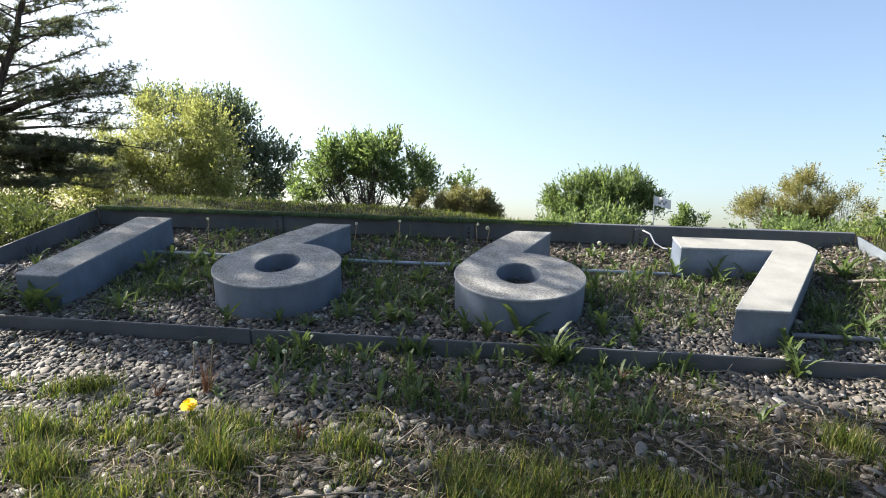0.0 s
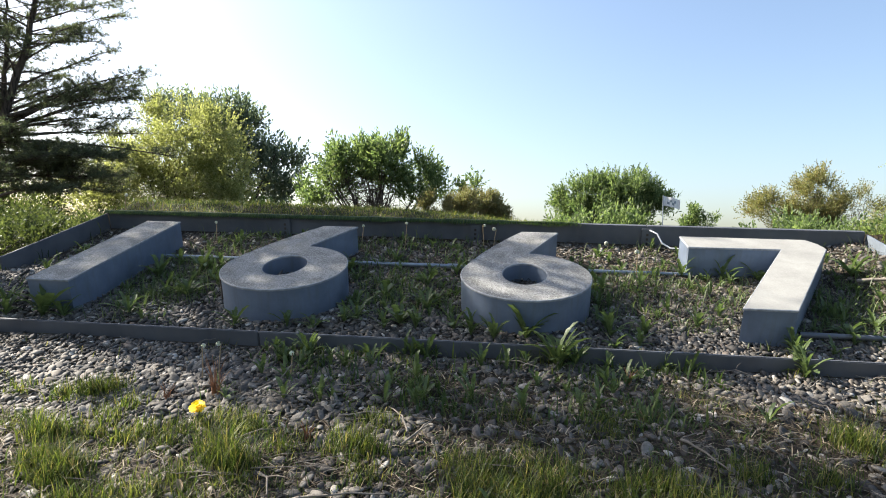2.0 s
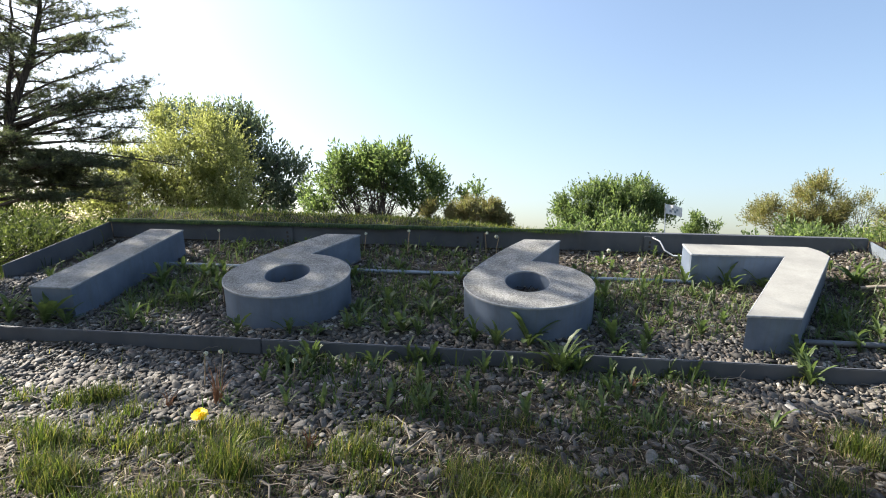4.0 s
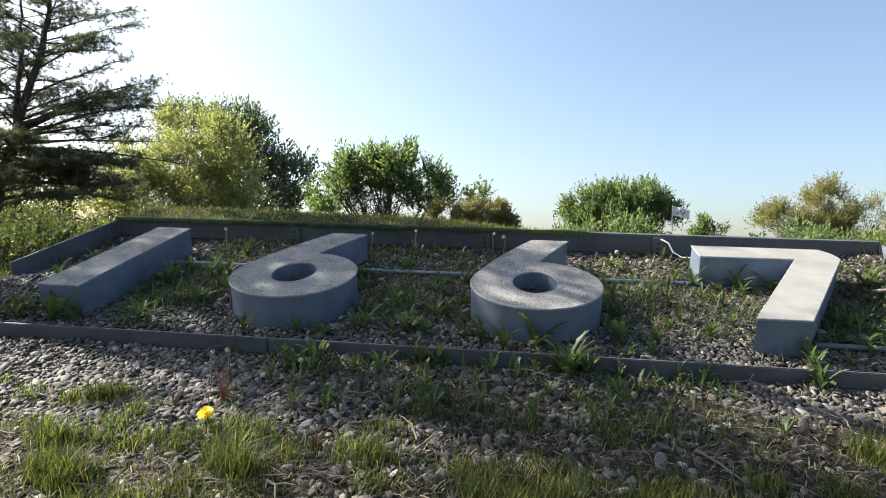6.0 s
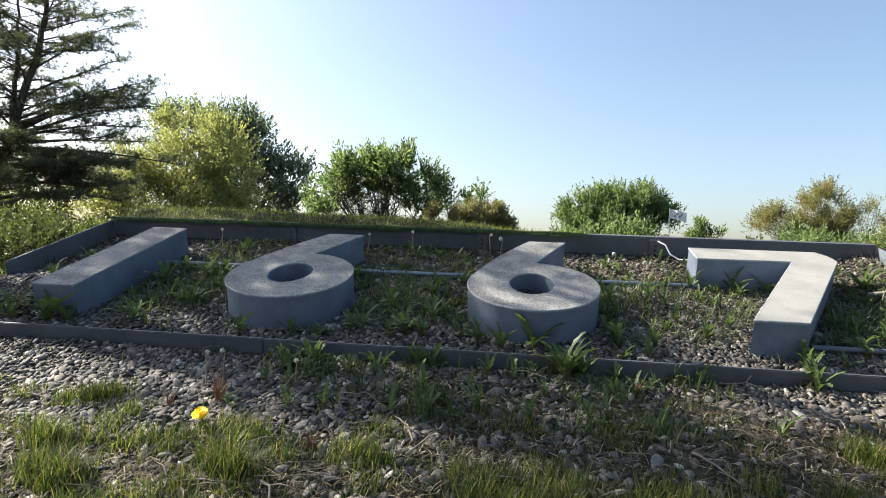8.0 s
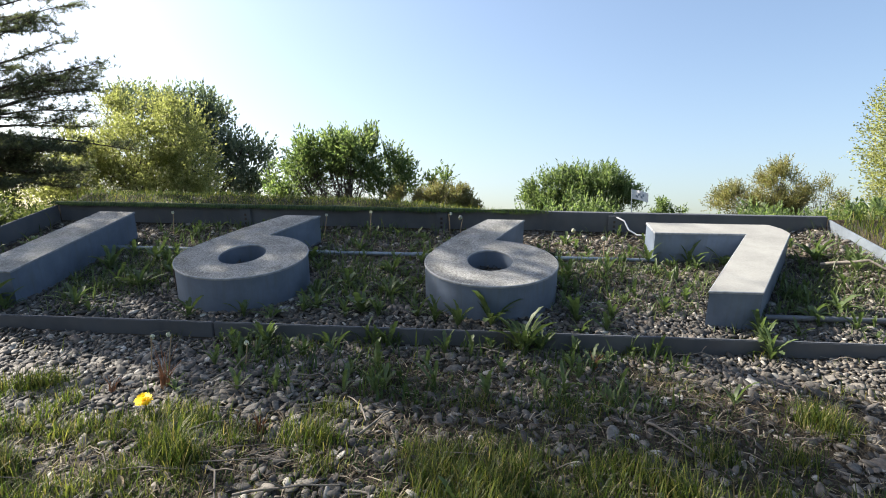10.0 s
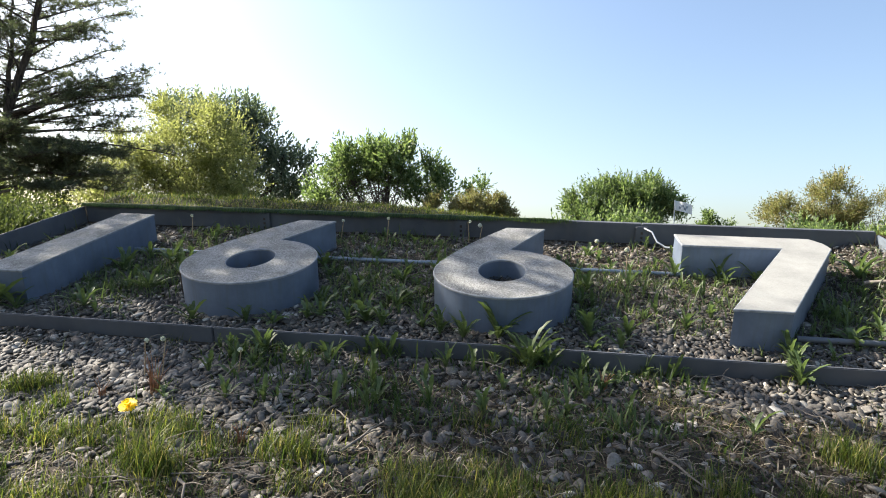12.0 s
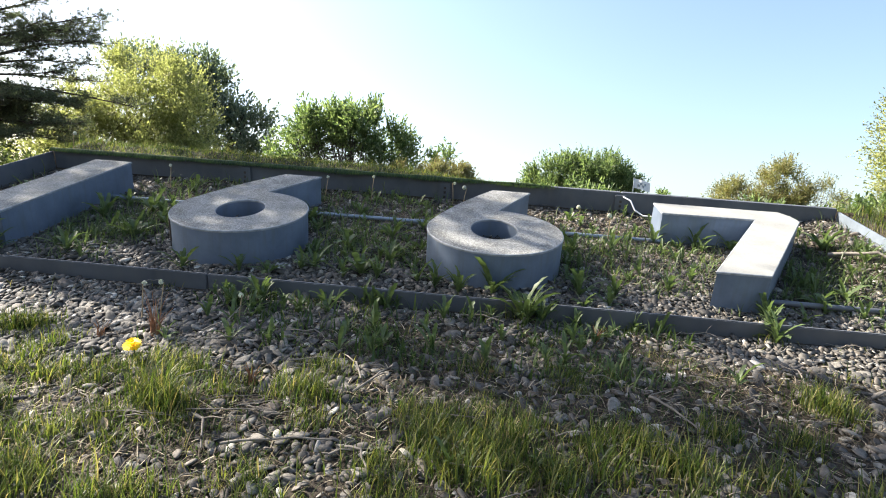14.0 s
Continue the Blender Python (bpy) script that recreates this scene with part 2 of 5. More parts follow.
def smooth01(a, b, x):
    k = min(1, max(0, (x - a) / (b - a)))
    return k * k * (3 - 2 * k)


def ground_z(x, y):
    """Height of the ground: paving, planted bank, bed, crest and the land behind."""
    v = (y - 0.048) / CS
    w = -0.150 if v > V_FRONT else -0.170 + 0.022 * smooth01(V_FRONT, -0.7, v)
    inside = U_L < x < U_R and v < V_BACK
    w += 0.042 * smooth01(-1.75, -2.15, x) * smooth01(0.55, 0.25, v) * smooth01(-0.13, 0.05, v)
    w += 0.055 * smooth01(1.55, 1.88, x) * smooth01(0.1, 0.5, v) * inside
    for hole in (-0.951, 0.115):     # grit gathered inside the loops
        w += 0.062 * smooth01(1.45, 0.95, math.hypot((x - hole) / 0.094, (v - 0.284) / 0.128))
    lumps = 0.012 * noise.noise((x * 2.3, y * 2.3, 0.3)) + 0.006 * noise.noise((x * 7, y * 7, 2.0))
    bank = plane_z(y, w) + lumps
    crest = plane_z(1.16, -0.035) - 0.008 + smooth01(1.2, 1.55, y) * (0.018 + 0.075 * smooth01(1.2, -1.6, x) + 1.5 * lumps) - 0.075 * smooth01(-0.5, 1.3, x) * smooth01(1.20, 1.27, y)
    far = 0.45 + 0.25 * noise.noise((x * 0.05, y * 0.05, 5.0))
    if not inside and y > -0.4:
        side = smooth01(-0.4, 0.4, y) * 0.085
        bank += side * smooth01(U_R, U_R + 0.12, x)
    z = bank
    if y > 1.188:
        z = crest if y < 1.6 else crest + (far - crest) * smooth01(1.6, 9.0, y)
        if y < 1.6 and (x < U_L - 0.05 or x > U_R + 0.05):
            z = min(z, bank + 0.05)
    fall = smooth01(4.5, 9.0, abs(x + 0.3))
    end = smooth01(U_L - 0.02, U_L - 0.45, x)
    z += (min(z, 0.50 + 0.03 * noise.noise((x * 1.5, y * 1.5, 8.0))) - z) * end
    z = z + (min(z, 0.3) - z) * fall
    if y < -1.1:
        z = max(PAVE_Z - 0.03, z) if y > -1.2 else PAVE_Z - 0.03
    return z


def axis(marks):
    out = []
    for a, b, n in marks:
        out += [a + (b - a) * i / n for i in range(n)]
    return out + [marks[-1][1]]


xs = axis([(-1500, -60, 8), (-60, -6, 24), (-6, -2.6, 34), (-2.6, -2.3, 10), (-2.3, 1.8, 80), (1.8, 2.1, 10), (2.1, 6, 36), (6, 60, 24), (60, 1500, 8)])
ys = axis([(-1500, -40, 6), (-40, -3, 20), (-3, -1.3, 14), (-1.3, 1.1, 60), (1.1, 1.184, 4), (1.184, 1.196, 1), (1.196, 3, 30), (3, 10, 28), (10, 80, 30), (80, 1500, 8)])
gv = [(x, y, ground_z(x, y)) for y in ys for x in xs]
gf = [(j * len(xs) + i, j * len(xs) + i + 1, (j + 1) * len(xs) + i + 1, (j + 1) * len(xs) + i) for j in range(len(ys) - 1) for i in range(len(xs) - 1)]
tagged(new("ground", mesh_from("ground", gv, gf, M_SOIL)), "brown soil of the weedy planted bank", "ground", kind="structure")

# paving at the foot of the bank
pv = bmesh.new()
px_ = axis([(-9, 9, 60)])
py_ = [-6.0, -3.5, -2.0, -1.6]
rows_ = []
for y in py_:
    rows_.append([pv.verts.new((x, y, PAVE_Z)) for x in px_])
rows_.append([pv.verts.new((x, -1.19 + 0.03 * noise.noise((x * 3, 0, 0)), PAVE_Z)) for x in px_])
rows_.append([pv.verts.new((v.co.x, v.co.y + 0.012, PAVE_Z - 0.06)) for v in rows_[-1]])
for a, b in zip(rows_, rows_[1:]):
    for i in range(len(px_) - 1):
        pv.faces.new((a[i], a[i + 1], b[i + 1], b[i]))
me = bpy.data.meshes.new("pavement")
pv.to_mesh(me)
me.materials.append(M_ASPHALT)
tagged(new("pavement", me), "worn grey asphalt path at the foot of the bank", "pavement", kind="structure")


# ---------- metal edging round the bed ----------
def edging(name, label):
    e = new(name)
    e.matrix_world = SIGN
    return tagged(e, label, "edging", "edging of the bed", "structure")


def edging_board(parent, x0, x1, y0, y1, z0, z1):
    return part("board", box_bm(x0, x1, y0, y1, z0, z1, 0.003), M_EDGE, parent)


back = edging("back_edging", "dark grey steel edging wall behind the planted bed")
cuts = [U_L, -1.30, -0.165, 0.79, U_R]
for a, b in zip(cuts, cuts[1:]):
    edging_board(back, a + 0.002, b - 0.002, V_BACK, V_BACK + 0.03, -0.30, -0.032)
for u in (-1.30, -0.165, 0.79):
    post = part("bracket", box_bm(u - 0.032, u + 0.032, V_BACK - 0.016, V_BACK - 0.001, -0.28, -0.045, 0.003), M_EDGE, back, "slotted dark steel post")
    for k in range(4):
        part("slot", box_bm(u - 0.006, u + 0.006, V_BACK - 0.0185, V_BACK - 0.0165, -0.085 - 0.025 * k, -0.072 - 0.025 * k), M_BARK_DARK, post)
front = edging("front_edging", "low dark steel edging strip along the gravel bed")
cuts = [U_L, -0.9, 0.62, U_R]
for a, b in zip(cuts, cuts[1:]):
    edging_board(front, a + 0.002, b - 0.002, V_FRONT - 0.012, V_FRONT, -0.26, -0.112)
left = edging("left_edging", "dark grey steel edging at the end of the bed")
edging_board(left, U_L - 0.012, U_L, 0.36, V_BACK, -0.30, -0.045)
right = edging("right_edging", "steel edging at the end of the bed, sunlight put into its pale colour")
# Same steel as M_EDGE; the galvanised material puts the sunlight into a paler colour.
part("board", box_bm(U_R, U_R + 0.012, V_FRONT, V_BACK, -0.30, -0.045, 0.003), M_GALV, right)


# ---------- the four numerals ----------
DEPTH = 0.155


def ellipse(cx, cy, rx, ry, a0, a1, n):
    return [(cx + rx * math.cos(radians(a0 + (a1 - a0) * i / n)), cy + ry * math.sin(radians(a0 + (a1 - a0) * i / n))) for i in range(n + 1)]


def inset(loop, d):
    """The loop moved inwards by d (counterclockwise loops)."""
    out, n = [], len(loop)
    for i in range(n):
        p, a, b = Vector(loop[i]), Vector(loop[i - 1]), Vector(loop[(i + 1) % n])
        e1, e2 = (p - a).normalized(), (b - p).normalized()
        n1, n2 = Vector((-e1.y, e1.x)), Vector((-e2.y, e2.x))
        m = (n1 + n2).normalized()
        out.append(tuple(p + m * (d / max(0.35, m.dot(n1)))))
    return out


def filled(loops, z):
    bm = bmesh.new()
    edges = []
    for lp in loops:
        vs = [bm.verts.new((x, y, z)) for x, y in lp]
        edges += [bm.edges.new((vs[i], vs[(i + 1) % len(vs)])) for i in range(len(vs))]
    bmesh.ops.triangle_fill(bm, use_beauty=True, use_dissolve=False, edges=edges)
    return bm


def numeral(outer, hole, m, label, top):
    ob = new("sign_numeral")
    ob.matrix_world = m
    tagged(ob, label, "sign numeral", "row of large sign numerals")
    loops = [inset(outer, 0.0025)] + ([inset(hole, 0.0025)] if hole else [])
    bm = filled(loops, 0.0)
    bmesh.ops.remove_doubles(bm, verts=bm.verts[:], dist=0.0001)
    bmesh.ops.recalc_face_normals(bm, faces=bm.faces[:])
    part("cap", bm, top, ob)
    bm = bmesh.new()
    for lp, big in ((loops[0], outer), *(((loops[1], hole),) if hole else ())):
        rim = [[bm.verts.new((x, y, 0.0005)) for x, y in inset(lp, 0.002)], [bm.verts.new((x, y, 0.0005)) for x, y in lp], [bm.verts.new((x, y, -0.002)) for x, y in big], [bm.verts.new((x, y, -0.008)) for x, y in big]]
        for a, b in zip(rim, rim[1:]):
            for i in range(len(lp)):
                k = (i + 1) % len(lp)
                bm.faces.new((a[k], a[i], b[i], b[k]))
    bmesh.ops.recalc_face_normals(bm, faces=bm.faces[:])
    part("rim", bm, M_RIM, ob, "pale edge, highlight put into its colour")
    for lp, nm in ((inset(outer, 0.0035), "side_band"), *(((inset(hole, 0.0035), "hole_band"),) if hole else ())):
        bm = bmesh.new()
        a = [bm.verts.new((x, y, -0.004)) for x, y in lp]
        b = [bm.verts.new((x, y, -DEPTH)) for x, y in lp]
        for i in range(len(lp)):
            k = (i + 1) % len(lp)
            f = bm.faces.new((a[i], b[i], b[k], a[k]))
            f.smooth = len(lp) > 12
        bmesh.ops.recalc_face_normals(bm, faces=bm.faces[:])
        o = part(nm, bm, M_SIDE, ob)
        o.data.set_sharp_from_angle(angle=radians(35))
    return ob


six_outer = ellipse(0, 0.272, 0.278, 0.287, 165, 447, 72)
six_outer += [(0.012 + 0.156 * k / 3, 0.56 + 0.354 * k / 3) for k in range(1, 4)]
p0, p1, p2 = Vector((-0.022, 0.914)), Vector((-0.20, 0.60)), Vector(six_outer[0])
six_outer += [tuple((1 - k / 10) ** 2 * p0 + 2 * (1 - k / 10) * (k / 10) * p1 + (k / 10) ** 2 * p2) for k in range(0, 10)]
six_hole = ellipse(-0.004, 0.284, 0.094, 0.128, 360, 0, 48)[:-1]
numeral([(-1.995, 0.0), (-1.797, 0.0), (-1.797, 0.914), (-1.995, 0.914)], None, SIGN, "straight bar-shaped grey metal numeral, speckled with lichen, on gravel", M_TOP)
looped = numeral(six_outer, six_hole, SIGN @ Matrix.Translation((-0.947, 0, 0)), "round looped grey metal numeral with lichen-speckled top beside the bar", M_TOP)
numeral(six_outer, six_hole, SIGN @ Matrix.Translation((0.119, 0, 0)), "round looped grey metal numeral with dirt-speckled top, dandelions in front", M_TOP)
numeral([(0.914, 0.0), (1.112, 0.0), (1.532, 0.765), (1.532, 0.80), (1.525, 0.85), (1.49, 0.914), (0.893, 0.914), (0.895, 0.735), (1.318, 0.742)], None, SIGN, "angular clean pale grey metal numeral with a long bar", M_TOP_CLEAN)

a = radians(214)
seam = box_bm(-0.007, 0.007, -0.003, 0.003, -0.105, -0.010, 0.001)
bmesh.ops.transform(seam, matrix=Matrix.Translation((0.2765 * math.cos(a), 0.272 + 0.2855 * math.sin(a), 0)) @ Matrix.Rotation(a + math.pi / 2, 4, "Z"), verts=seam.verts)
part("seam", seam, M_BARK_DARK, looped, "dark open seam in the side")

# conduit that feeds the sign
pipe = new("conduit")
pipe.matrix_world = SIGN
tagged(pipe, "thin galvanised electrical conduit lying behind the numerals", "pipe")
for a, b in ((-1.80, -1.20), (-1.18, -0.25), (-0.23, 0.905)):  # behind the numerals
    v, f = tube([(a, 0.715, -0.134), (b, 0.716, -0.134)], [0.010, 0.010], 12)
    mpart("pipe_run", mesh_from("pipe_run", v, f, M_GALV), pipe)
for x in (-1.19, -0.24):
    v, f = tube([(x - 0.03, 0.7155, -0.134), (x + 0.03, 0.7155, -0.134)], [0.013, 0.013], 12)
    mpart("coupling", mesh_from("coupling", v, f, M_GALV), pipe)
v, f = tube([(1.16, 0.072, -0.128), (1.90, 0.066, -0.126)], [0.011, 0.011], 12)
mpart("pipe_run", mesh_from("pipe_run", v, f, M_EDGE), pipe)
cable = new("cable")
cable.matrix_world = SIGN
tagged(cable, "short pale cable hanging from the edging post", "cable")
v, f = tube([(0.80, 1.18, -0.05), (0.835, 1.15, -0.06), (0.86, 1.13, -0.105), (0.90, 1.10, -0.125), (0.97, 1.08, -0.12)], [0.0042] * 5, 8)
mpart("sheath", mesh_from("sheath", v, f, M_FLAG), cable)


# ---------- gravel ----------
rng = np.random.default_rng(7)


def on_bank(u, v, h=0.0):
    """World place of the ground at (u, v) of the bank's frame, h above it."""
    y = v * CS + 0.048
    return Vector((u, y, ground_z(u, y) + h))


def ico(sub):
    bm = bmesh.new()
    bmesh.ops.create_icosphere(bm, subdivisions=sub, radius=1)
    v = np.array([tuple(q.co) for q in bm.verts])
    f = np.array([[q.index for q in p.verts] for p in bm.faces])
    bm.free()
    return v, f


def pebbles(places, sizes, sub):
    """One array of rounded, flattened stones at the places."""
    tv, tf = ico(sub)
    n, k = len(places), len(tv)
    ang = rng.uniform(0, 2 * np.pi, n)
    tilt = rng.normal(0, 0.3, (n, 2))
    sx, sy, sz = sizes * rng.uniform(0.85, 1.45, n), sizes * rng.uniform(0.6, 0.95, n), sizes * rng.uniform(0.22, 0.45, n)
    v = np.repeat(tv[None], n, 0)
    wob = 1 + 0.16 * np.sin(v @ rng.normal(0, 2.2, (3, 1)) + rng.uniform(0, 6.28, (n, 1, 1)))
    wob2 = 1 + 0.10 * np.sin(3 * v[:, :, :1] + rng.uniform(0, 6.28, (n, 1, 1))) * np.cos(3 * v[:, :, 1:2] + rng.uniform(0, 6.28, (n, 1, 1)))
    v = v * wob * wob2 * np.stack([sx, sy, sz], 1)[:, None, :]
    c, s = np.cos(ang)[:, None], np.sin(ang)[:, None]
    x, y, z = v[..., 0] * c - v[..., 1] * s, v[..., 0] * s + v[..., 1] * c, v[..., 2]
    z = z + x * tilt[:, :1] + y * (tilt[:, 1:] + TS)
    out = np.stack([x, y, z], -1) + places[:, None, :]
    f = tf[None] + (np.arange(n) * k)[:, None, None]
    return out.reshape(-1, 3), f.reshape(-1, 3)


def scatter(u0, u1, v0, v1, step, keep):
    pts = []
    nu, nv = int((u1 - u0) / step), int((v1 - v0) / step)
    for i in range(nu):
        for j in range(nv):
            u = u0 + (i + random.random()) * step
            v = v0 + (j + random.random()) * step
            if random.random() < keep(u, v):
                pts.append((u, v))
    return pts


def thatch(u, v):
    """How far dead grass and moss cover the ground: mostly the middle and lower bank."""
    right = smooth01(-0.75, 0.0, u) * (1 - 0.9 * smooth01(0.55, 0.95, u) * smooth01(-0.50, -0.38, v))
    band = smooth01(-0.22, -0.40, v) * right
    low = smooth01(-0.62, -0.85, v) * smooth01(-2.1, -1.3, u)
    return max(0.0, min(1.0, max(band, low) + 0.55 * noise.noise((u * 2.1, v * 2.6, 9.0)) * (1 if v < -0.2 else 0)))


def front_keep(u, v):
    edge = 0.35 * noise.noise((u * 1.3, v * 1.3, 60.0))
    return max(0.20, 1 - 0.9 * thatch(u, v)) * smooth01(-1.32, -1.28, v) * smooth01(-3.45 + edge, -2.7 + edge, u) * smooth01(2.95 + edge, 2.2 + edge, u)


def covered(u, v):
    """Under a numeral or inside one of its loops."""
    if any(math.hypot(u - c, v - 0.272) < 0.31 or (abs(u - c - 0.06) < 0.14 and 0.5 < v < 0.95) for c in (-0.947, 0.119)):
        return True
    return -2.02 < u < -1.77 and -0.03 < v < 0.94 or 0.88 < u < 1.55 and 0.70 < v < 0.94 or v < 0.74 and -0.03 < v and abs(u - 1.013 - 0.47 * v) < 0.15


def weedy(u, v):
    """Weeds of the bed: thick between the numerals, thin along the front strip and at the end."""
    a = smooth01(0.02, 0.25, v) * (1 - smooth01(-1.75, -2.0, u)) * (1 - 0.2 * smooth01(0.55, 0.9, u)) * (1 - 0.45 * smooth01(0.68, 0.85, v))
    return max(0.0, min(1.0, 0.8 * a + 0.7 * noise.noise((u * 2.3, v * 2.3, 40.0))))


def pebble_field(pts, label, mean):
    places = np.array([tuple(on_bank(u, v, 0.009 * random.random())) for u, v in pts])
    sizes = np.clip(rng.lognormal(math.log(mean), 0.38, len(pts)), 0.0045, 0.021)
    near = np.array([-1.6 < u < 1.3 and v < -0.32 for u, v in pts])
    a1, f1 = pebbles(places[near], sizes[near], 2)
    a2, f2 = pebbles(places[~near], sizes[~near], 1)
    ob = new("gravel", mesh_np("gravel", np.concatenate([a1, a2]), np.concatenate([f1, f2 + len(a1)]), M_PEBBLE))
    tagged(ob, label, "gravel", kind="stuff")


pebble_field(scatter(U_L + 0.02, U_R - 0.02, V_FRONT + 0.015, V_BACK - 0.01, 0.0136, lambda u, v: max(0.3, 1.0 - 0.5 * smooth01(0.55, 0.75, v) - 0.5 * weedy(u, v))), "grey rounded river gravel filling the bed under the numerals", 0.0102)
pebble_field(scatter(-3.4, 2.9, -1.31, V_FRONT - 0.02, 0.0128, front_keep) + scatter(1.95, 2.6, V_FRONT, 0.3, 0.05, lambda u, v: 0.4), "grey rounded river gravel on the weedy bank", 0.0094)

# larger loose stones
for u, v, s in ((-0.562, -0.68, 0.033), (-0.482, -0.575, 0.029), (0.455, -0.736, 0.036), (0.03, -0.641, 0.03), (-0.292, -0.643, 0.026), (-0.125, -0.855, 0.034), (-0.895, -0.855, 0.045), (-0.37, -0.368, 0.03), (-0.42, -0.72, 0.03), (-0.3, -0.98, 0.036), (-0.4, -1.0, 0.04), (-0.78, -0.5, 0.028), (0.7, -0.3, 0.03), (1.2, -0.35, 0.034), (-1.7, -0.35, 0.036), (-1.95, -0.5, 0.034)):
    sv, sf = pebbles(np.zeros((1, 3)), np.array([s * 0.6]), 3)
    ob = new("stone", mesh_np("stone", sv, sf, M_PEBBLE))
    ob.location = on_bank(u, v, 0.010)
    tagged(ob, "pale rounded river stone lying on the gravel", "stone", "loose stones on the bank")


# ---------- grass, straw and weeds ----------
def blades(roots, lengths, widths, lean, seg=3, flat=None):
    """Curved tapering blades: roots (n, 3)."""
    n = len(roots)
    ang = rng.uniform(0, 2 * np.pi, n)
    d = np.stack([np.cos(ang), np.sin(ang), np.zeros(n)], 1)
    side = np.stack([-np.sin(ang), np.cos(ang), np.zeros(n)], 1)
    bend = lean * rng.uniform(0.3, 1.6, n)
    vs = []
    for k in range(seg + 1):
        q = k / seg
        a = bend * q
        h = lengths * q * (np.cos(a) if flat is None else flat)
        o = lengths * q * np.sin(a) * 0.9
        c = roots + d * o[:, None] + np.array([0, 0, 1.0]) * h[:, None]
        w = widths * (1 - q) ** 0.7 * 0.5 if k < seg else widths * 0
        vs += [c - side * w[:, None], c + side * w[:, None]]
    v = np.stack(vs, 1)
    m = 2 * (seg + 1)
    f = np.array([(2 * k, 2 * k + 1, 2 * k + 3, 2 * k + 2) for k in range(seg)])
    f = f[None] + (np.arange(n) * m)[:, None, None]
    return v.reshape(-1, 3), f.reshape(-1, 4)


def near_tuft(u, v, n, r):
    return [(u + random.gauss(0, r), v + random.gauss(0, r * 0.8)) for _ in range(n)]


def grass_object(name, pts, length, width, lean, material, label, spread=0.35):
    roots = np.array([tuple(on_bank(u, v, -0.005)) for u, v in pts])
    n = len(roots)
    gv_, gf_ = blades(roots, length * np.clip(rng.normal(1, spread, n), 0.3, 2.2), width * rng.uniform(0.7, 1.3, n), lean)
    return tagged(new(name, mesh_np(name, gv_, gf_, material)), label, "grass", kind="stuff")


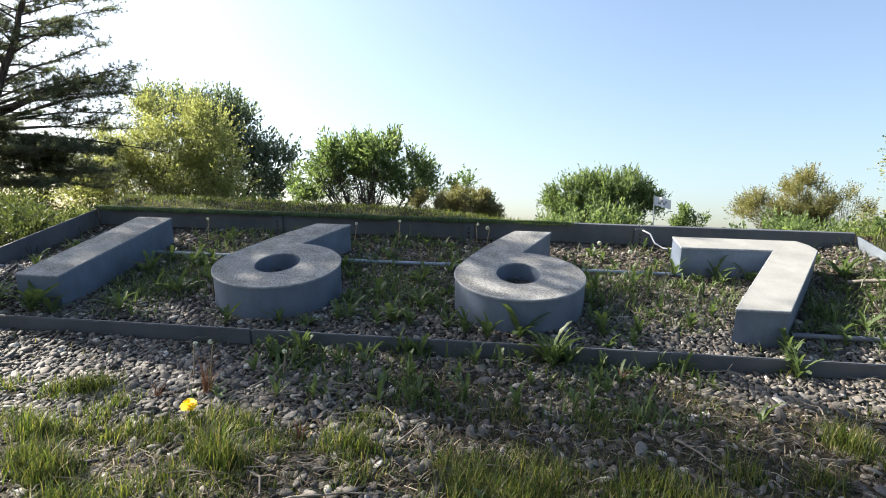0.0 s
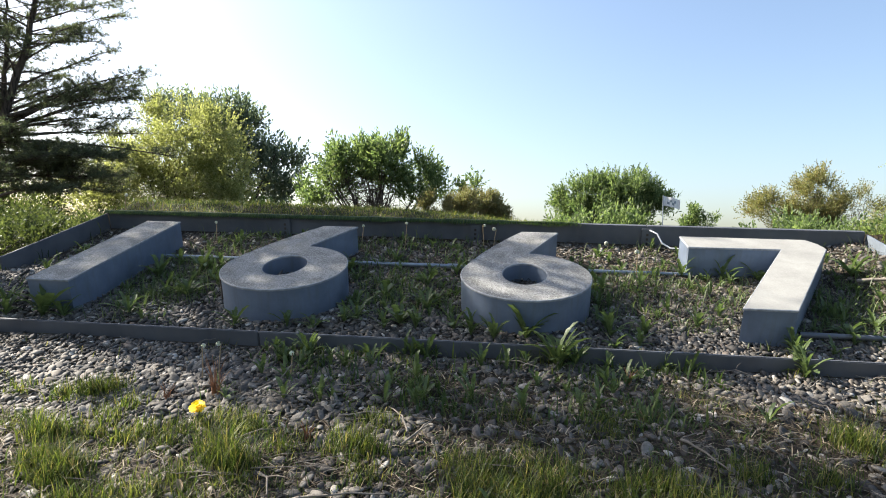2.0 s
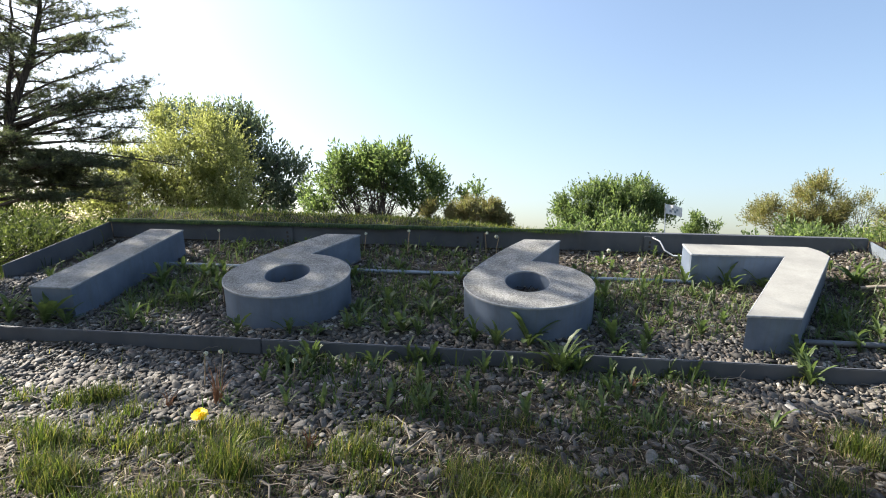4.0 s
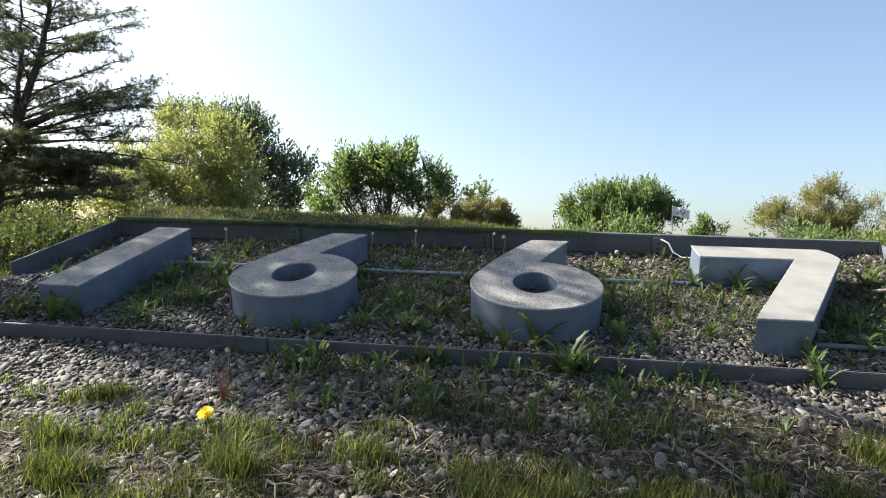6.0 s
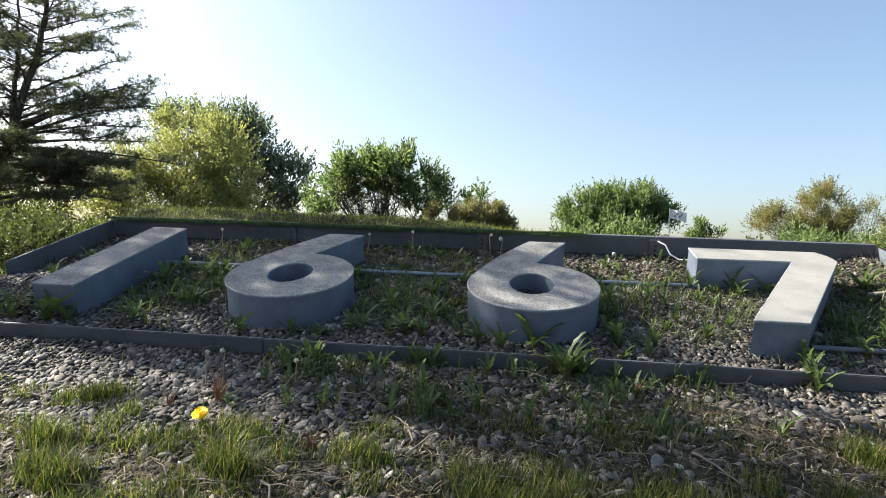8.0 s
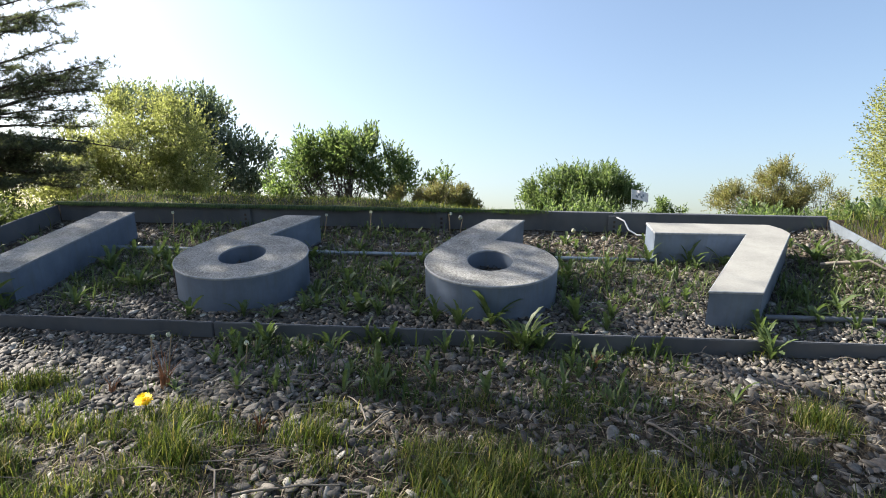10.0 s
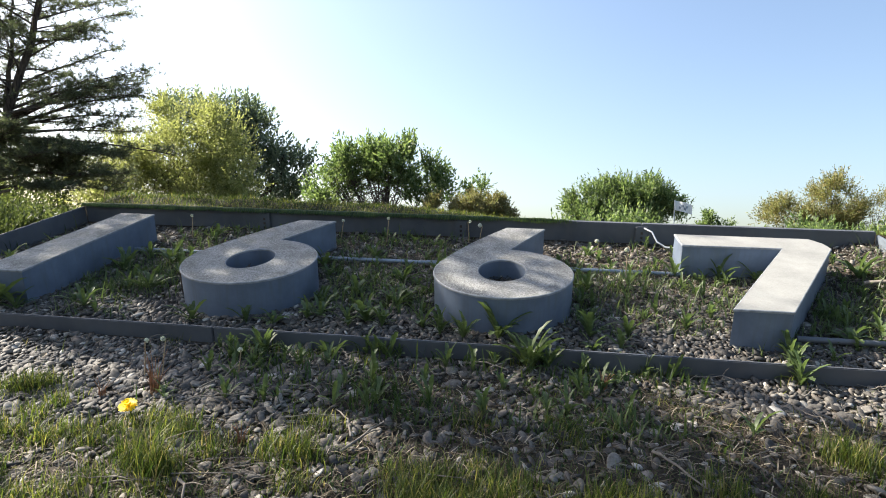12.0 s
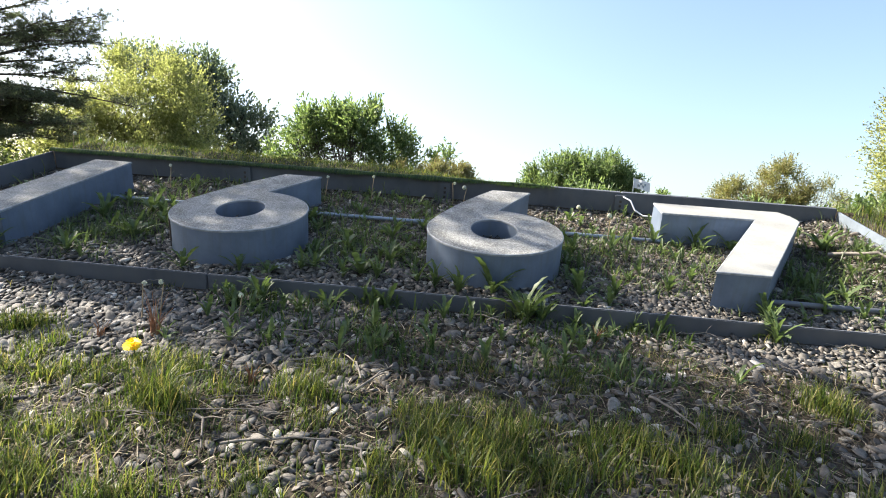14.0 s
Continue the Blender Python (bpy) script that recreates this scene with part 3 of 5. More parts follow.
tufts = [(-1.263, -0.856, 0.07, 190), (-1.107, -1.027, 0.10, 200), (-1.011, -1.093, 0.07, 120), (-1.29, -0.59, 0.075, 220), (-1.14, -0.83, 0.06, 150), (-1.08, -1.21, 0.06, 140), (-0.91, -1.23, 0.08, 170), (-0.84, -1.174, 0.08, 150), (-0.85, -1.056, 0.07, 120), (-0.93, -1.07, 0.06, 110), (-0.79, -0.99, 0.07, 130),
         (-0.72, -1.07, 0.06, 100), (-0.70, -0.90, 0.115, 200), (-0.64, -0.93, 0.10, 150), (-0.75, -0.86, 0.09, 110), (-0.69, -0.75, 0.075, 130), (-0.80, -0.72, 0.06, 120), (-0.552, -0.822, 0.07, 110), (-0.376, -0.81, 0.085, 190), (-0.316, -0.823, 0.075, 170), (-0.32, -0.685, 0.06, 120), (-0.30, -0.93, 0.06, 110),
         (-0.013, -0.928, 0.085, 190), (0.03, -0.853, 0.07, 170), (0.091, -0.944, 0.085, 190), (0.132, -0.796, 0.06, 150), (0.187, -0.902, 0.08, 170), (0.236, -0.849, 0.065, 150), (0.143, -1.006, 0.09, 180), (0.052, -1.046, 0.08, 160), (-0.053, -0.849, 0.07, 150), (-0.114, -1.068, 0.07, 130), (0.279, -1.008, 0.08, 150),
         (0.374, -0.915, 0.07, 140), (0.448, -0.86, 0.06, 130), (0.50, -0.885, 0.07, 140), (0.552, -0.942, 0.08, 150), (0.09, -0.582, 0.055, 130), (0.361, -0.634, 0.05, 140), (-0.368, -1.129, 0.06, 110), (-0.554, -1.219, 0.07, 130), (-1.213, -1.23, 0.07, 140), (-1.241, -1.121, 0.06, 120), (-1.535, -1.024, 0.07, 150),
         (-0.652, -1.243, 0.075, 150), (-0.80, -1.279, 0.06, 120), (1.031, -0.617, 0.09, 220), (1.08, -0.66, 0.07, 150), (0.70, -0.793, 0.07, 150), (0.32, -0.56, 0.045, 110), (-1.206, -0.982, 0.08, 150), (0.90, -0.80, 0.07, 150), (1.3, -0.75, 0.08, 160), (1.5, -0.6, 0.07, 140), (-1.85, -0.75, 0.06, 110), (-1.62, -0.92, 0.07, 140), (-2.2, -0.9, 0.07, 150),
         (-1.358, -0.631, 0.07, 170), (-1.24, -0.56, 0.06, 130), (-1.246, -0.848, 0.09, 200), (-1.17, -0.966, 0.09, 190), (-1.076, -1.0, 0.08, 170), (-1.128, -0.66, 0.06, 130), (-1.026, -0.834, 0.065, 140), (-0.985, -0.787, 0.06, 130), (-0.906, -0.832, 0.06, 130), (-0.884, -0.76, 0.06, 130), (-1.157, -0.74, 0.06, 140),
         (-0.787, -0.70, 0.06, 130), (-0.689, -0.76, 0.07, 130), (-1.388, -0.80, 0.06, 130), (-1.54, -0.62, 0.05, 120), (-1.72, -0.55, 0.05, 110), (-1.68, -0.80, 0.06, 130), (-1.45, -0.95, 0.06, 130), (-1.36, -1.12, 0.06, 130), (-0.62, -1.0, 0.05, 90), (-0.66, -0.22, 0.06, 50), (-0.52, -0.21, 0.05, 50), (0.24, -0.19, 0.07, 70), (0.62, -0.185, 0.045, 60), (1.07, -0.19, 0.05, 50), (-0.3, -0.24, 0.045, 50), (0.45, -0.22, 0.04, 60), (-1.05, -0.19, 0.04, 40)]
tall = []
lens = []
for u, v, h, n in tufts:
    pts = near_tuft(u, v, int(n * 1.25), 0.034)
    tall += pts
    lens += [h * random.uniform(0.45, 1.25) for _ in pts]
roots = np.array([tuple(on_bank(u, v, -0.004)) for u, v in tall])
tv_, tf_ = blades(roots, np.array(lens), 0.0031 * rng.uniform(0.7, 1.4, len(roots)), 0.65)
tagged(new("grass", mesh_np("grass", tv_, tf_, M_GRASS)), "fresh green grass tufts growing through the gravel", "grass", kind="stuff")


lowpts, lowlen = [], []
low_tufts = [(-0.99, -1.16), (-0.79, -1.2), (-1.16, -1.22), (-0.81, -1.26), (-0.60, -1.20), (0.1, -0.97), (0.2, -0.96), (-0.02, -1.0), (0.14, -1.07), (0.28, -1.06), (0.4, -1.0), (0.62, -0.98), (-0.08, -1.14), (-1.67, -1.1), (-1.45, -1.2), (0.8, -0.95), (1.0, -1.0), (0.3, -1.18), (0.0, -1.2), (0.55, -1.1), (-1.9, -1.05), (-2.3, -1.15), (1.3, -1.0), (0.75, -1.15), (-0.3, -1.24), (1.6, -0.9)]
for u, v in low_tufts:
    h = random.uniform(0.06, 0.10)
    for p in near_tuft(u, v, 130, 0.040):
        if p[1] > -1.285:
            lowpts.append(p)
            lowlen.append(h * random.uniform(0.4, 1.25))
roots = np.array([tuple(on_bank(u, v, -0.004)) for u, v in lowpts])
tv_, tf_ = blades(roots, np.array(lowlen), 0.0034 * rng.uniform(0.7, 1.4, len(roots)), 0.6)
tagged(new("grass", mesh_np("grass", tv_, tf_, M_GRASS)), "thick uncut grass along the edge of the pavement", "grass", kind="stuff")


def turf_keep(u, v):
    return max(0.015, min(0.9, thatch(u, v) * (0.16 + 1.1 * noise.noise((u * 3.6, v * 3.6, 1.0))))) * smooth01(-1.32, -1.26, v)


grass_object("grass", scatter(-3.5, 3.2, -1.32, -0.2, 0.0105, turf_keep), 0.036, 0.0030, 0.9, M_GRASS, "short patchy grass on the lower bank", 0.5)
grass_object("grass", [p for p in scatter(-2.9, 2.4, 1.232, 1.75, 0.0088, lambda u, v: 0.95)], 0.028, 0.0036, 1.0, M_GRASS, "short green grass on the crest behind the edging", 0.5)
# Overhang along the edging top; its shadow is painted as darker blades.
shag_rng = np.random.default_rng(3)
us = np.array([u for u in shag_rng.uniform(-2.44, 1.75, 15000) if shag_rng.random() < 0.40 + 1.0 * noise.noise((u * 2.3, 3.0, 4.0)) + 0.35 * smooth01(0.3, -1.6, u) - 0.7 * smooth01(-0.5, 1.2, u)])
n = len(us)
top_z = np.array([plane_z(1.208 * CS, -0.030) for u in us])
swing, size = shag_rng.normal(0, 0.6, n), shag_rng.uniform(0.3, 0.85, n) * (0.75 + 0.5 * np.array([noise.noise((u * 6, 1.0, 7.0)) for u in us]))
vs = []
for dy, dz, w in ((0.030, -0.004, 0.0022), (0.006, 0.016, 0.0024), (-0.018, 0.010, 0.0020), (-0.034, -0.014, 0.0013), (-0.040, -0.034, 0.0)):
    c = np.stack([us + swing * (0.03 - dy) * size, 1.208 * CS + dy * np.where(dy < 0, size, 1), top_z + dz * size], 1)
    vs += [c - np.array([w, 0, 0]), c + np.array([w, 0.001, 0])]
bv_ = np.stack(vs, 1).reshape(-1, 3)
bf_ = (np.array([(2 * k, 2 * k + 1, 2 * k + 3, 2 * k + 2) for k in range(4)])[None] + (np.arange(n) * 10)[:, None, None]).reshape(-1, 4)
tagged(new("grass", mesh_np("grass", bv_, bf_, M_TURF)), "shaggy grass hanging over the top of the edging, shade put into its colour", "grass", kind="stuff")
grass_object("grass", scatter(-4.6, -2.40, -0.35, 1.9, 0.017, lambda u, v: 0.4 if u < -2.47 else 0.2) + scatter(1.95, 4.2, -0.3, 2.2, 0.017, lambda u, v: 0.8) + scatter(-5.5, -2.5, -1.3, -0.3, 0.03, lambda u, v: 0.85 * smooth01(-2.5, -3.1, u)) + scatter(2.1, 5.5, -1.3, -0.3, 0.03, lambda u, v: 0.85 * smooth01(2.1, 2.7, u)), 0.07, 0.005, 0.7, M_GRASS, "uncut grass at the ends of the bed", 0.5)
far_pts = [(x, y) for x, y in ((random.uniform(-7, 7), random.uniform(1.75, 6.5)) for _ in range(26000))]
roots = np.array([(x, y, ground_z(x, y) - 0.01) for x, y in far_pts])
fv_, ff_ = blades(roots, 0.05 * np.clip(rng.normal(1, 0.4, len(roots)), 0.3, 2.2), 0.008 * rng.uniform(0.7, 1.3, len(roots)), 0.6)
tagged(new("grass", mesh_np("grass", fv_, ff_, M_GRASS)), "meadow grass on the land behind the bank", "grass", kind="stuff")

# dry straw and litter between the stones
lit = scatter(-3.2, 2.9, -1.3, -0.18, 0.0125, lambda u, v: max(0.03, min(0.9, thatch(u, v) * (0.75 + 0.8 * noise.noise((u * 1.9, v * 2.4, 21.0))))))
lit += scatter(U_L, U_R, 0.35, V_BACK, 0.0135, lambda u, v: max(0.1, 0.5 + 0.8 * noise.noise((u * 1.8, v * 1.8, 33.0))))
lit += scatter(0.3, U_R, 0.1, 0.9, 0.0115, lambda u, v: 0.4 + 0.5 * noise.noise((u * 3, v * 3, 3.0)))
roots = np.array([tuple(on_bank(u, v, 0.004 + 0.012 * random.random())) for u, v in lit])
n = len(roots)
ang = rng.uniform(0, 2 * np.pi, n)
ln = rng.uniform(0.012, 0.05, n) * np.where(rng.random(n) < 0.06, 1.8, 1.0)
d = np.stack([np.cos(ang), np.sin(ang), np.sin(ang) * TS + rng.normal(0, 0.12, n)], 1) * ln[:, None] * 0.5
sd = np.stack([-np.sin(ang), np.cos(ang), np.cos(ang) * TS], 1) * rng.uniform(0.0005, 0.0016, n)[:, None]
mid_p = roots + np.array([0, 0, 1.0]) * (ln * rng.uniform(-0.02, 0.14, n))[:, None]
sv = np.stack([roots - d - sd, roots - d + sd, mid_p + sd, mid_p - sd, roots + d + sd, roots + d - sd], 1).reshape(-1, 3)
sf = (np.array([(0, 1, 2, 3), (3, 2, 4, 5)])[None] + (np.arange(n) * 6)[:, None, None]).reshape(-1, 4)
tagged(new("straw", mesh_np("straw", sv, sf, M_STRAW)), "dry straw and dead stalks strewn over the gravel", "straw", kind="stuff")


def weed_leaf_mesh(length, width, teeth, arch):
    """A lobed rosette leaf that arches over, folded along its rib."""
    vs, fs = [], []
    n = 9
    for k in range(n + 1):
        q = k / n
        x = length * (q - 0.25 * arch * q * q)
        z = length * (0.62 * q - arch * 0.75 * q * q) + 0.004
        w = width * (0.16 + 0.84 * math.sin(math.pi * min(1, q * 0.92 + 0.04)) ** 0.8 * (0.35 + 0.65 * q)) * (1 if k % 2 == 0 else 1 - teeth)
        w *= 0.0 if k == n else 1
        vs += [(x, -w, z + w * 0.35), (x, 0, z), (x, w, z + w * 0.35)]
    for k in range(n):
        a, b = 3 * k, 3 * k + 3
        fs += [(a, a + 1, b + 1, b), (a + 1, a + 2, b + 2, b + 1)]
    return mesh_from("leaf", vs, fs, M_WEED)


LEAVES = [weed_leaf_mesh(0.16, 0.022, 0.45, 0.70), weed_leaf_mesh(0.14, 0.025, 0.55, 0.85), weed_leaf_mesh(0.19, 0.020, 0.35, 0.55), weed_leaf_mesh(0.17, 0.016, 0.2, 0.45)]


def rosette(u, v, size, leaves, upright=0.0, label="green dandelion rosette growing in the gravel"):
    ob = new("dandelion_plant")
    ob.matrix_world = Matrix.Translation(on_bank(u, v, 0.0))
    tagged(ob, label, "weed", "dandelions in the gravel")
    leaves = int(leaves * 1.6)
    for k in range(leaves):
        lf = new("leaf", random.choice(LEAVES))
        lf.parent = ob
        s = 0.85 * size / 0.16 * random.uniform(0.55, 1.15)
        lf.matrix_basis = pose(0, 0, 0, random.uniform(-12, 12), -0.7 * upright - random.uniform(-8, 40), 360 * k / leaves + random.uniform(-22, 22)) @ Matrix.Diagonal((s, s * random.uniform(0.8, 1.25), s, 1))
    return ob


for u, v, s, n, up in ((-1.90, -0.065, 0.20, 12, 26), (-1.80, -0.07, 0.12, 8, 10), (-2.06, -0.075, 0.13, 10, 24), (0.125, -0.05, 0.17, 12, 14), (0.235, -0.205, 0.16, 12, 24), (0.30, -0.20, 0.12, 10, 30), (1.077, -0.145, 0.105, 13, 38), (0.467, -0.30, 0.055, 9, 6), (0.385, -0.27, 0.06, 9, 6), (1.10, -0.05, 0.10, 10, 25), (-0.314, 0.0, 0.10, 9, 28), (-0.44, -0.02, 0.10, 8, 32), (-0.61, 0.0, 0.10, 8, 32), (0.588, 0.05, 0.09, 8, 40), (0.46, 0.10, 0.09, 8, 40), (-0.09, -0.03, 0.10, 9, 40), (-0.83, -0.05, 0.09, 8, 34), (0.80, 0.12, 0.09, 8, 40), (0.0, -0.07, 0.10, 9, 34), (-0.381, 0.028, 0.13, 10, 10), (-0.567, 0.03, 0.12, 9, 10), (-1.66, 0.42, 0.15, 10, 25),
                    (-1.40, 0.21, 0.13, 10, 18), (-0.72, -0.06, 0.11, 9, 10), (-0.16, 0.02, 0.12, 9, 20), (0.45, 0.02, 0.12, 10, 22), (0.55, -0.05, 0.10, 8, 15), (1.35, 0.10, 0.12, 9, 10), (1.06, 0.70, 0.12, 8, 25), (1.22, 0.69, 0.12, 8, 25),
                    (-1.05, -0.06, 0.10, 8, 12), (-1.55, 0.0, 0.12, 9, 8), (0.87, 0.70, 0.11, 8, 20), (-2.14, -0.06, 0.12, 9, 15), (1.50, 0.2, 0.12, 9, 12), (-0.675, -0.24, 0.11, 10, 14), (0.25, -0.20, 0.14, 11, 20), (0.62, -0.17, 0.08, 8, 10),
                    (1.08, -0.2, 0.12, 11, 24), (-0.45, -0.22, 0.10, 8, 10), (0.52, -0.25, 0.06, 8, 4), (-1.5, 0.55, 0.14, 9, 26), (-1.3, 0.5, 0.12, 9, 24), (-1.66, 0.62, 0.12, 8, 24), (-0.5, 0.3, 0.13, 9, 18), (-0.33, 0.45, 0.12, 9, 18),
                    (-0.3, 0.2, 0.12, 9, 20), (0.47, 0.45, 0.11, 8, 16), (1.66, 0.75, 0.13, 9, 26), (1.75, 0.55, 0.11, 8, 18), (-2.2, 0.35, 0.13, 9, 18), (-2.25, 0.7, 0.12, 9, 22), (-2.1, 0.95, 0.12, 8, 26), (-1.5, 1.0, 0.1, 8, 24), (-1.15, 1.05, 0.1, 8, 22),
                    (-0.55, 0.8, 0.10, 8, 18), (-0.75, 0.62, 0.12, 9, 20), (0.2, 1.0, 0.09, 8, 16), (0.5, 0.95, 0.10, 8, 16), (-2.5, -0.35, 0.09, 8, 12), (-1.95, -0.7, 0.09, 8, 12), (-2.33, -0.22, 0.12, 9, 30), (0.28, -1.0, 0.07, 9, 5), (0.05, -1.02, 0.07, 10, 5)):
    rosette(u, v, s * 1.15, n, up)
for _ in range(170):
    u, v = random.uniform(-0.85, 0.85) if _ % 3 else random.uniform(-0.85, -0.2), -0.18 - 0.42 * random.random() ** 1.7
    if random.random() < 0.35 + 0.8 * noise.noise((u * 3.3, v * 4.0, 55.0)):
        rosette(u, v, random.uniform(0.07, 0.125), random.randint(4, 6), random.uniform(25, 55), "slender green weed in front of the edging")
for _ in range(820):
    u, v = random.uniform(U_L + 0.1, U_R - 0.1), random.uniform(-0.08, 1.12)
    if random.random() < weedy(u, v) and not covered(u, v):
        rosette(u, v, random.uniform(0.045, 0.105), random.randint(4, 6), random.uniform(15, 62), "small green weed among grey pebbles")
grass_object("grass", scatter(U_L + 0.05, U_R - 0.05, -0.1, V_BACK - 0.02, 0.0125, lambda u, v: (not covered(u, v)) * 0.85 * weedy(u, v) ** 1.2 * (1 - 0.55 * smooth01(0.4, 0.7, v))), 0.052, 0.0065, 0.95, M_WEED, "low green weeds spreading between the pebbles", 0.5)
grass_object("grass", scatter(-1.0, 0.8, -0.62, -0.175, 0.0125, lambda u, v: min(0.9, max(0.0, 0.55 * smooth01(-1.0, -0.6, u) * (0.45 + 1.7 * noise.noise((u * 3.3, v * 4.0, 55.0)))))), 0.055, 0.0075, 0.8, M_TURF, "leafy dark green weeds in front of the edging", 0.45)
lit_weeds = scatter(0.35, U_R - 0.1, 0.05, 0.72, 0.014, lambda u, v: max(0.0, 0.25 + 0.9 * noise.noise((u * 4, v * 4, 12.0))))
grass_object("grass", lit_weeds, 0.045, 0.006, 0.9, M_WEED, "sparse duller weeds at the end of the bed", 0.5)
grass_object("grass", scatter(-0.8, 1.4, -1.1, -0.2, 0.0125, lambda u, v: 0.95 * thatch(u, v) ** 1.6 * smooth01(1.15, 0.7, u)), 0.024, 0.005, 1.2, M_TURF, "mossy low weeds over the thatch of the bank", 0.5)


# dandelion flower and seed heads
def stalk_part(parent, h, bendx, r=0.0022, material=None, name="stalk"):
    v, f = tube([(0, 0, 0), (bendx * 0.3, 0, h * 0.5), (bendx, 0, h)], [r * 1.2, r, r], 6)
    return mpart(name, mesh_from(name, v, f, material or M_STALK), parent)


def flower(u, v, h):
    ob = new("dandelion_flower")
    ob.matrix_world = Matrix.Translation(on_bank(u, v)) @ pose(0, 0, 0, 30, 4, 0)
    tagged(ob, "bright yellow dandelion flower in full bloom among the grass", "flower")
    stalk_part(ob, h, 0.004, 0.0025, M_WEED)
    vs, fs = [], []
    for ring, (n_, r0, lift) in enumerate(((26, 0.025, 0.006), (24, 0.022, 0.011), (20, 0.017, 0.017), (14, 0.011, 0.021))):
        for k in range(n_):
            a = 2 * math.pi * (k + 0.5 * ring) / n_ + random.uniform(-0.08, 0.08)
            r = r0 * random.uniform(0.88, 1.1)
            ca, sa = math.cos(a), math.sin(a)
            o, wd = len(vs), 0.0022
            vs += [(0.002 * ca, 0.002 * sa, h), (0.6 * r * ca - wd * sa, 0.6 * r * sa + wd * ca, h + lift), (r * ca - wd * sa, r * sa + wd * ca, h + lift * 1.1), (r * ca + wd * sa, r * sa - wd * ca, h + lift * 1.1), (0.6 * r * ca + wd * sa, 0.6 * r * sa - wd * ca, h + lift)]
            fs += [(o, o + 1, o + 2, o + 3, o + 4)]
    mpart("flower_head", mesh_from("flower_head", vs, fs, M_YELLOW, False), ob, "yellow rayed flower head")
    return ob


flower(-0.868, -0.69, 0.047)


def seed_head(u, v, h, full=True, tilt=0.0):
    ob = new("dandelion_seed_head")
    ob.matrix_world = Matrix.Translation(on_bank(u, v)) @ pose(0, 0, 0, random.uniform(-5, 5), tilt, random.uniform(0, 360))
    tagged(ob, "pale dandelion seed head on a thin stalk", "weed", "dandelion seed heads")
    stalk_part(ob, h, random.uniform(-0.015, 0.015), 0.002)
    ax = Vector((0, 0, h))
    vs, fs = [ax], []
    for k in range(60 if full else 16):
        d_ = Vector((random.gauss(0, 1), random.gauss(0, 1), random.gauss(0.2, 1))).normalized()
        s_ = d_.orthogonal().normalized() * 0.0035
        s2 = d_.cross(s_)
        r = 0.011 if full else 0.008
        o = len(vs)
        tip = ax + d_ * r
        vs += [tip + s_, tip + s2, tip - s_, tip - s2]
        fs += [(0, o, o + 1), (0, o + 2, o + 3), (o, o + 1, o + 2, o + 3)]
    mpart("seed_ball", mesh_from("seed_ball", vs, fs, M_PUFF, False), ob, "white fluffy seed ball")


for u, v, h, full in ((-0.55, 1.046, 0.13, False), (-0.789, 0.99, 0.13, False), (-0.055, 1.10, 0.10, True), (0.547, 0.99, 0.07, True), (0.657, 0.69, 0.12, True), (-1.63, 0.97, 0.13, False), (-0.111, 1.10, 0.12, False), (-2.40, 1.28, 0.11, True), (-2.2, 1.27, 0.08, False),
                      (-2.78, 0.08, 0.12, True), (-2.74, 0.14, 0.13, True), (-2.82, 0.1, 0.10, True), (-2.7, 0.16, 0.14, True), (1.02, 0.95, 0.06, False), (-0.97, 1.0, 0.06, False), (-0.98, -0.46, 0.12, False), (-0.93, -0.44, 0.12, False), (-0.68, -0.42, 0.09, False)):
    seed_head(u, v, h, full)
def dry_plant(u, v, n_, tall_, label):
    ob = new("dry_plant")
    ob.matrix_world = Matrix.Translation(on_bank(u, v))
    tagged(ob, label, "weed", "dry reddish weeds")
    for k in range(n_):
        a, h = random.uniform(0, 6.28), random.uniform(0.35, 1.0) * tall_
        r = random.uniform(0.2, 0.65) * h
        v_, f = tube([(0.01 * math.cos(a), 0.01 * math.sin(a), 0), (0.4 * r * math.cos(a), 0.4 * r * math.sin(a), h * 0.6), (r * math.cos(a), r * math.sin(a), h)], [0.0017, 0.0013, 0.0007], 5)
        mpart("stem", mesh_from("stem", v_, f, M_DRY), ob)


dry_plant(-0.885, -0.56, 22, 0.145, "dry reddish upright weed stalks beside the yellow flower")
dry_plant(-0.50, -0.775, 14, 0.06, "short dry reddish weed among green grass")
dry_plant(-1.03, -0.60, 12, 0.07, "short dry reddish weed on the gravel")
dry_plant(0.47, -0.30, 9, 0.06, "short dry reddish weed on the gravel")


# fallen leaves
for _ in range(9):
    u, v = (random.uniform(-1.9, 1.5), random.uniform(-1.1, -0.3)) if _ else (-0.472, -0.80)
    ob = new("fallen_leaf")
    ob.matrix_world = Matrix.Translation(on_bank(u, v, 0.02)) @ pose(0, 0, 0, random.uniform(-25, 25), random.uniform(-25, 25), random.uniform(0, 360))
    tagged(ob, "curled dry brown leaf lying on the bank", "leaf", "fallen leaves")
    vs, fs = [], []
    for k in range(7):
        q = k / 6
        w = 0.008 * math.sin(math.pi * min(1, q * 0.95 + 0.03)) ** 0.8
        vs += [(0.034 * q, -w, 0.010 * q * q + w * 0.6), (0.034 * q, 0, 0.010 * q * q), (0.034 * q, w, 0.010 * q * q + w * 0.7)]
    for k in range(6):
        fs += [(3 * k, 3 * k + 1, 3 * k + 4, 3 * k + 3), (3 * k + 1, 3 * k + 2, 3 * k + 5, 3 * k + 4)]
    mpart("blade", mesh_from("blade", vs, fs, M_STALK), ob)


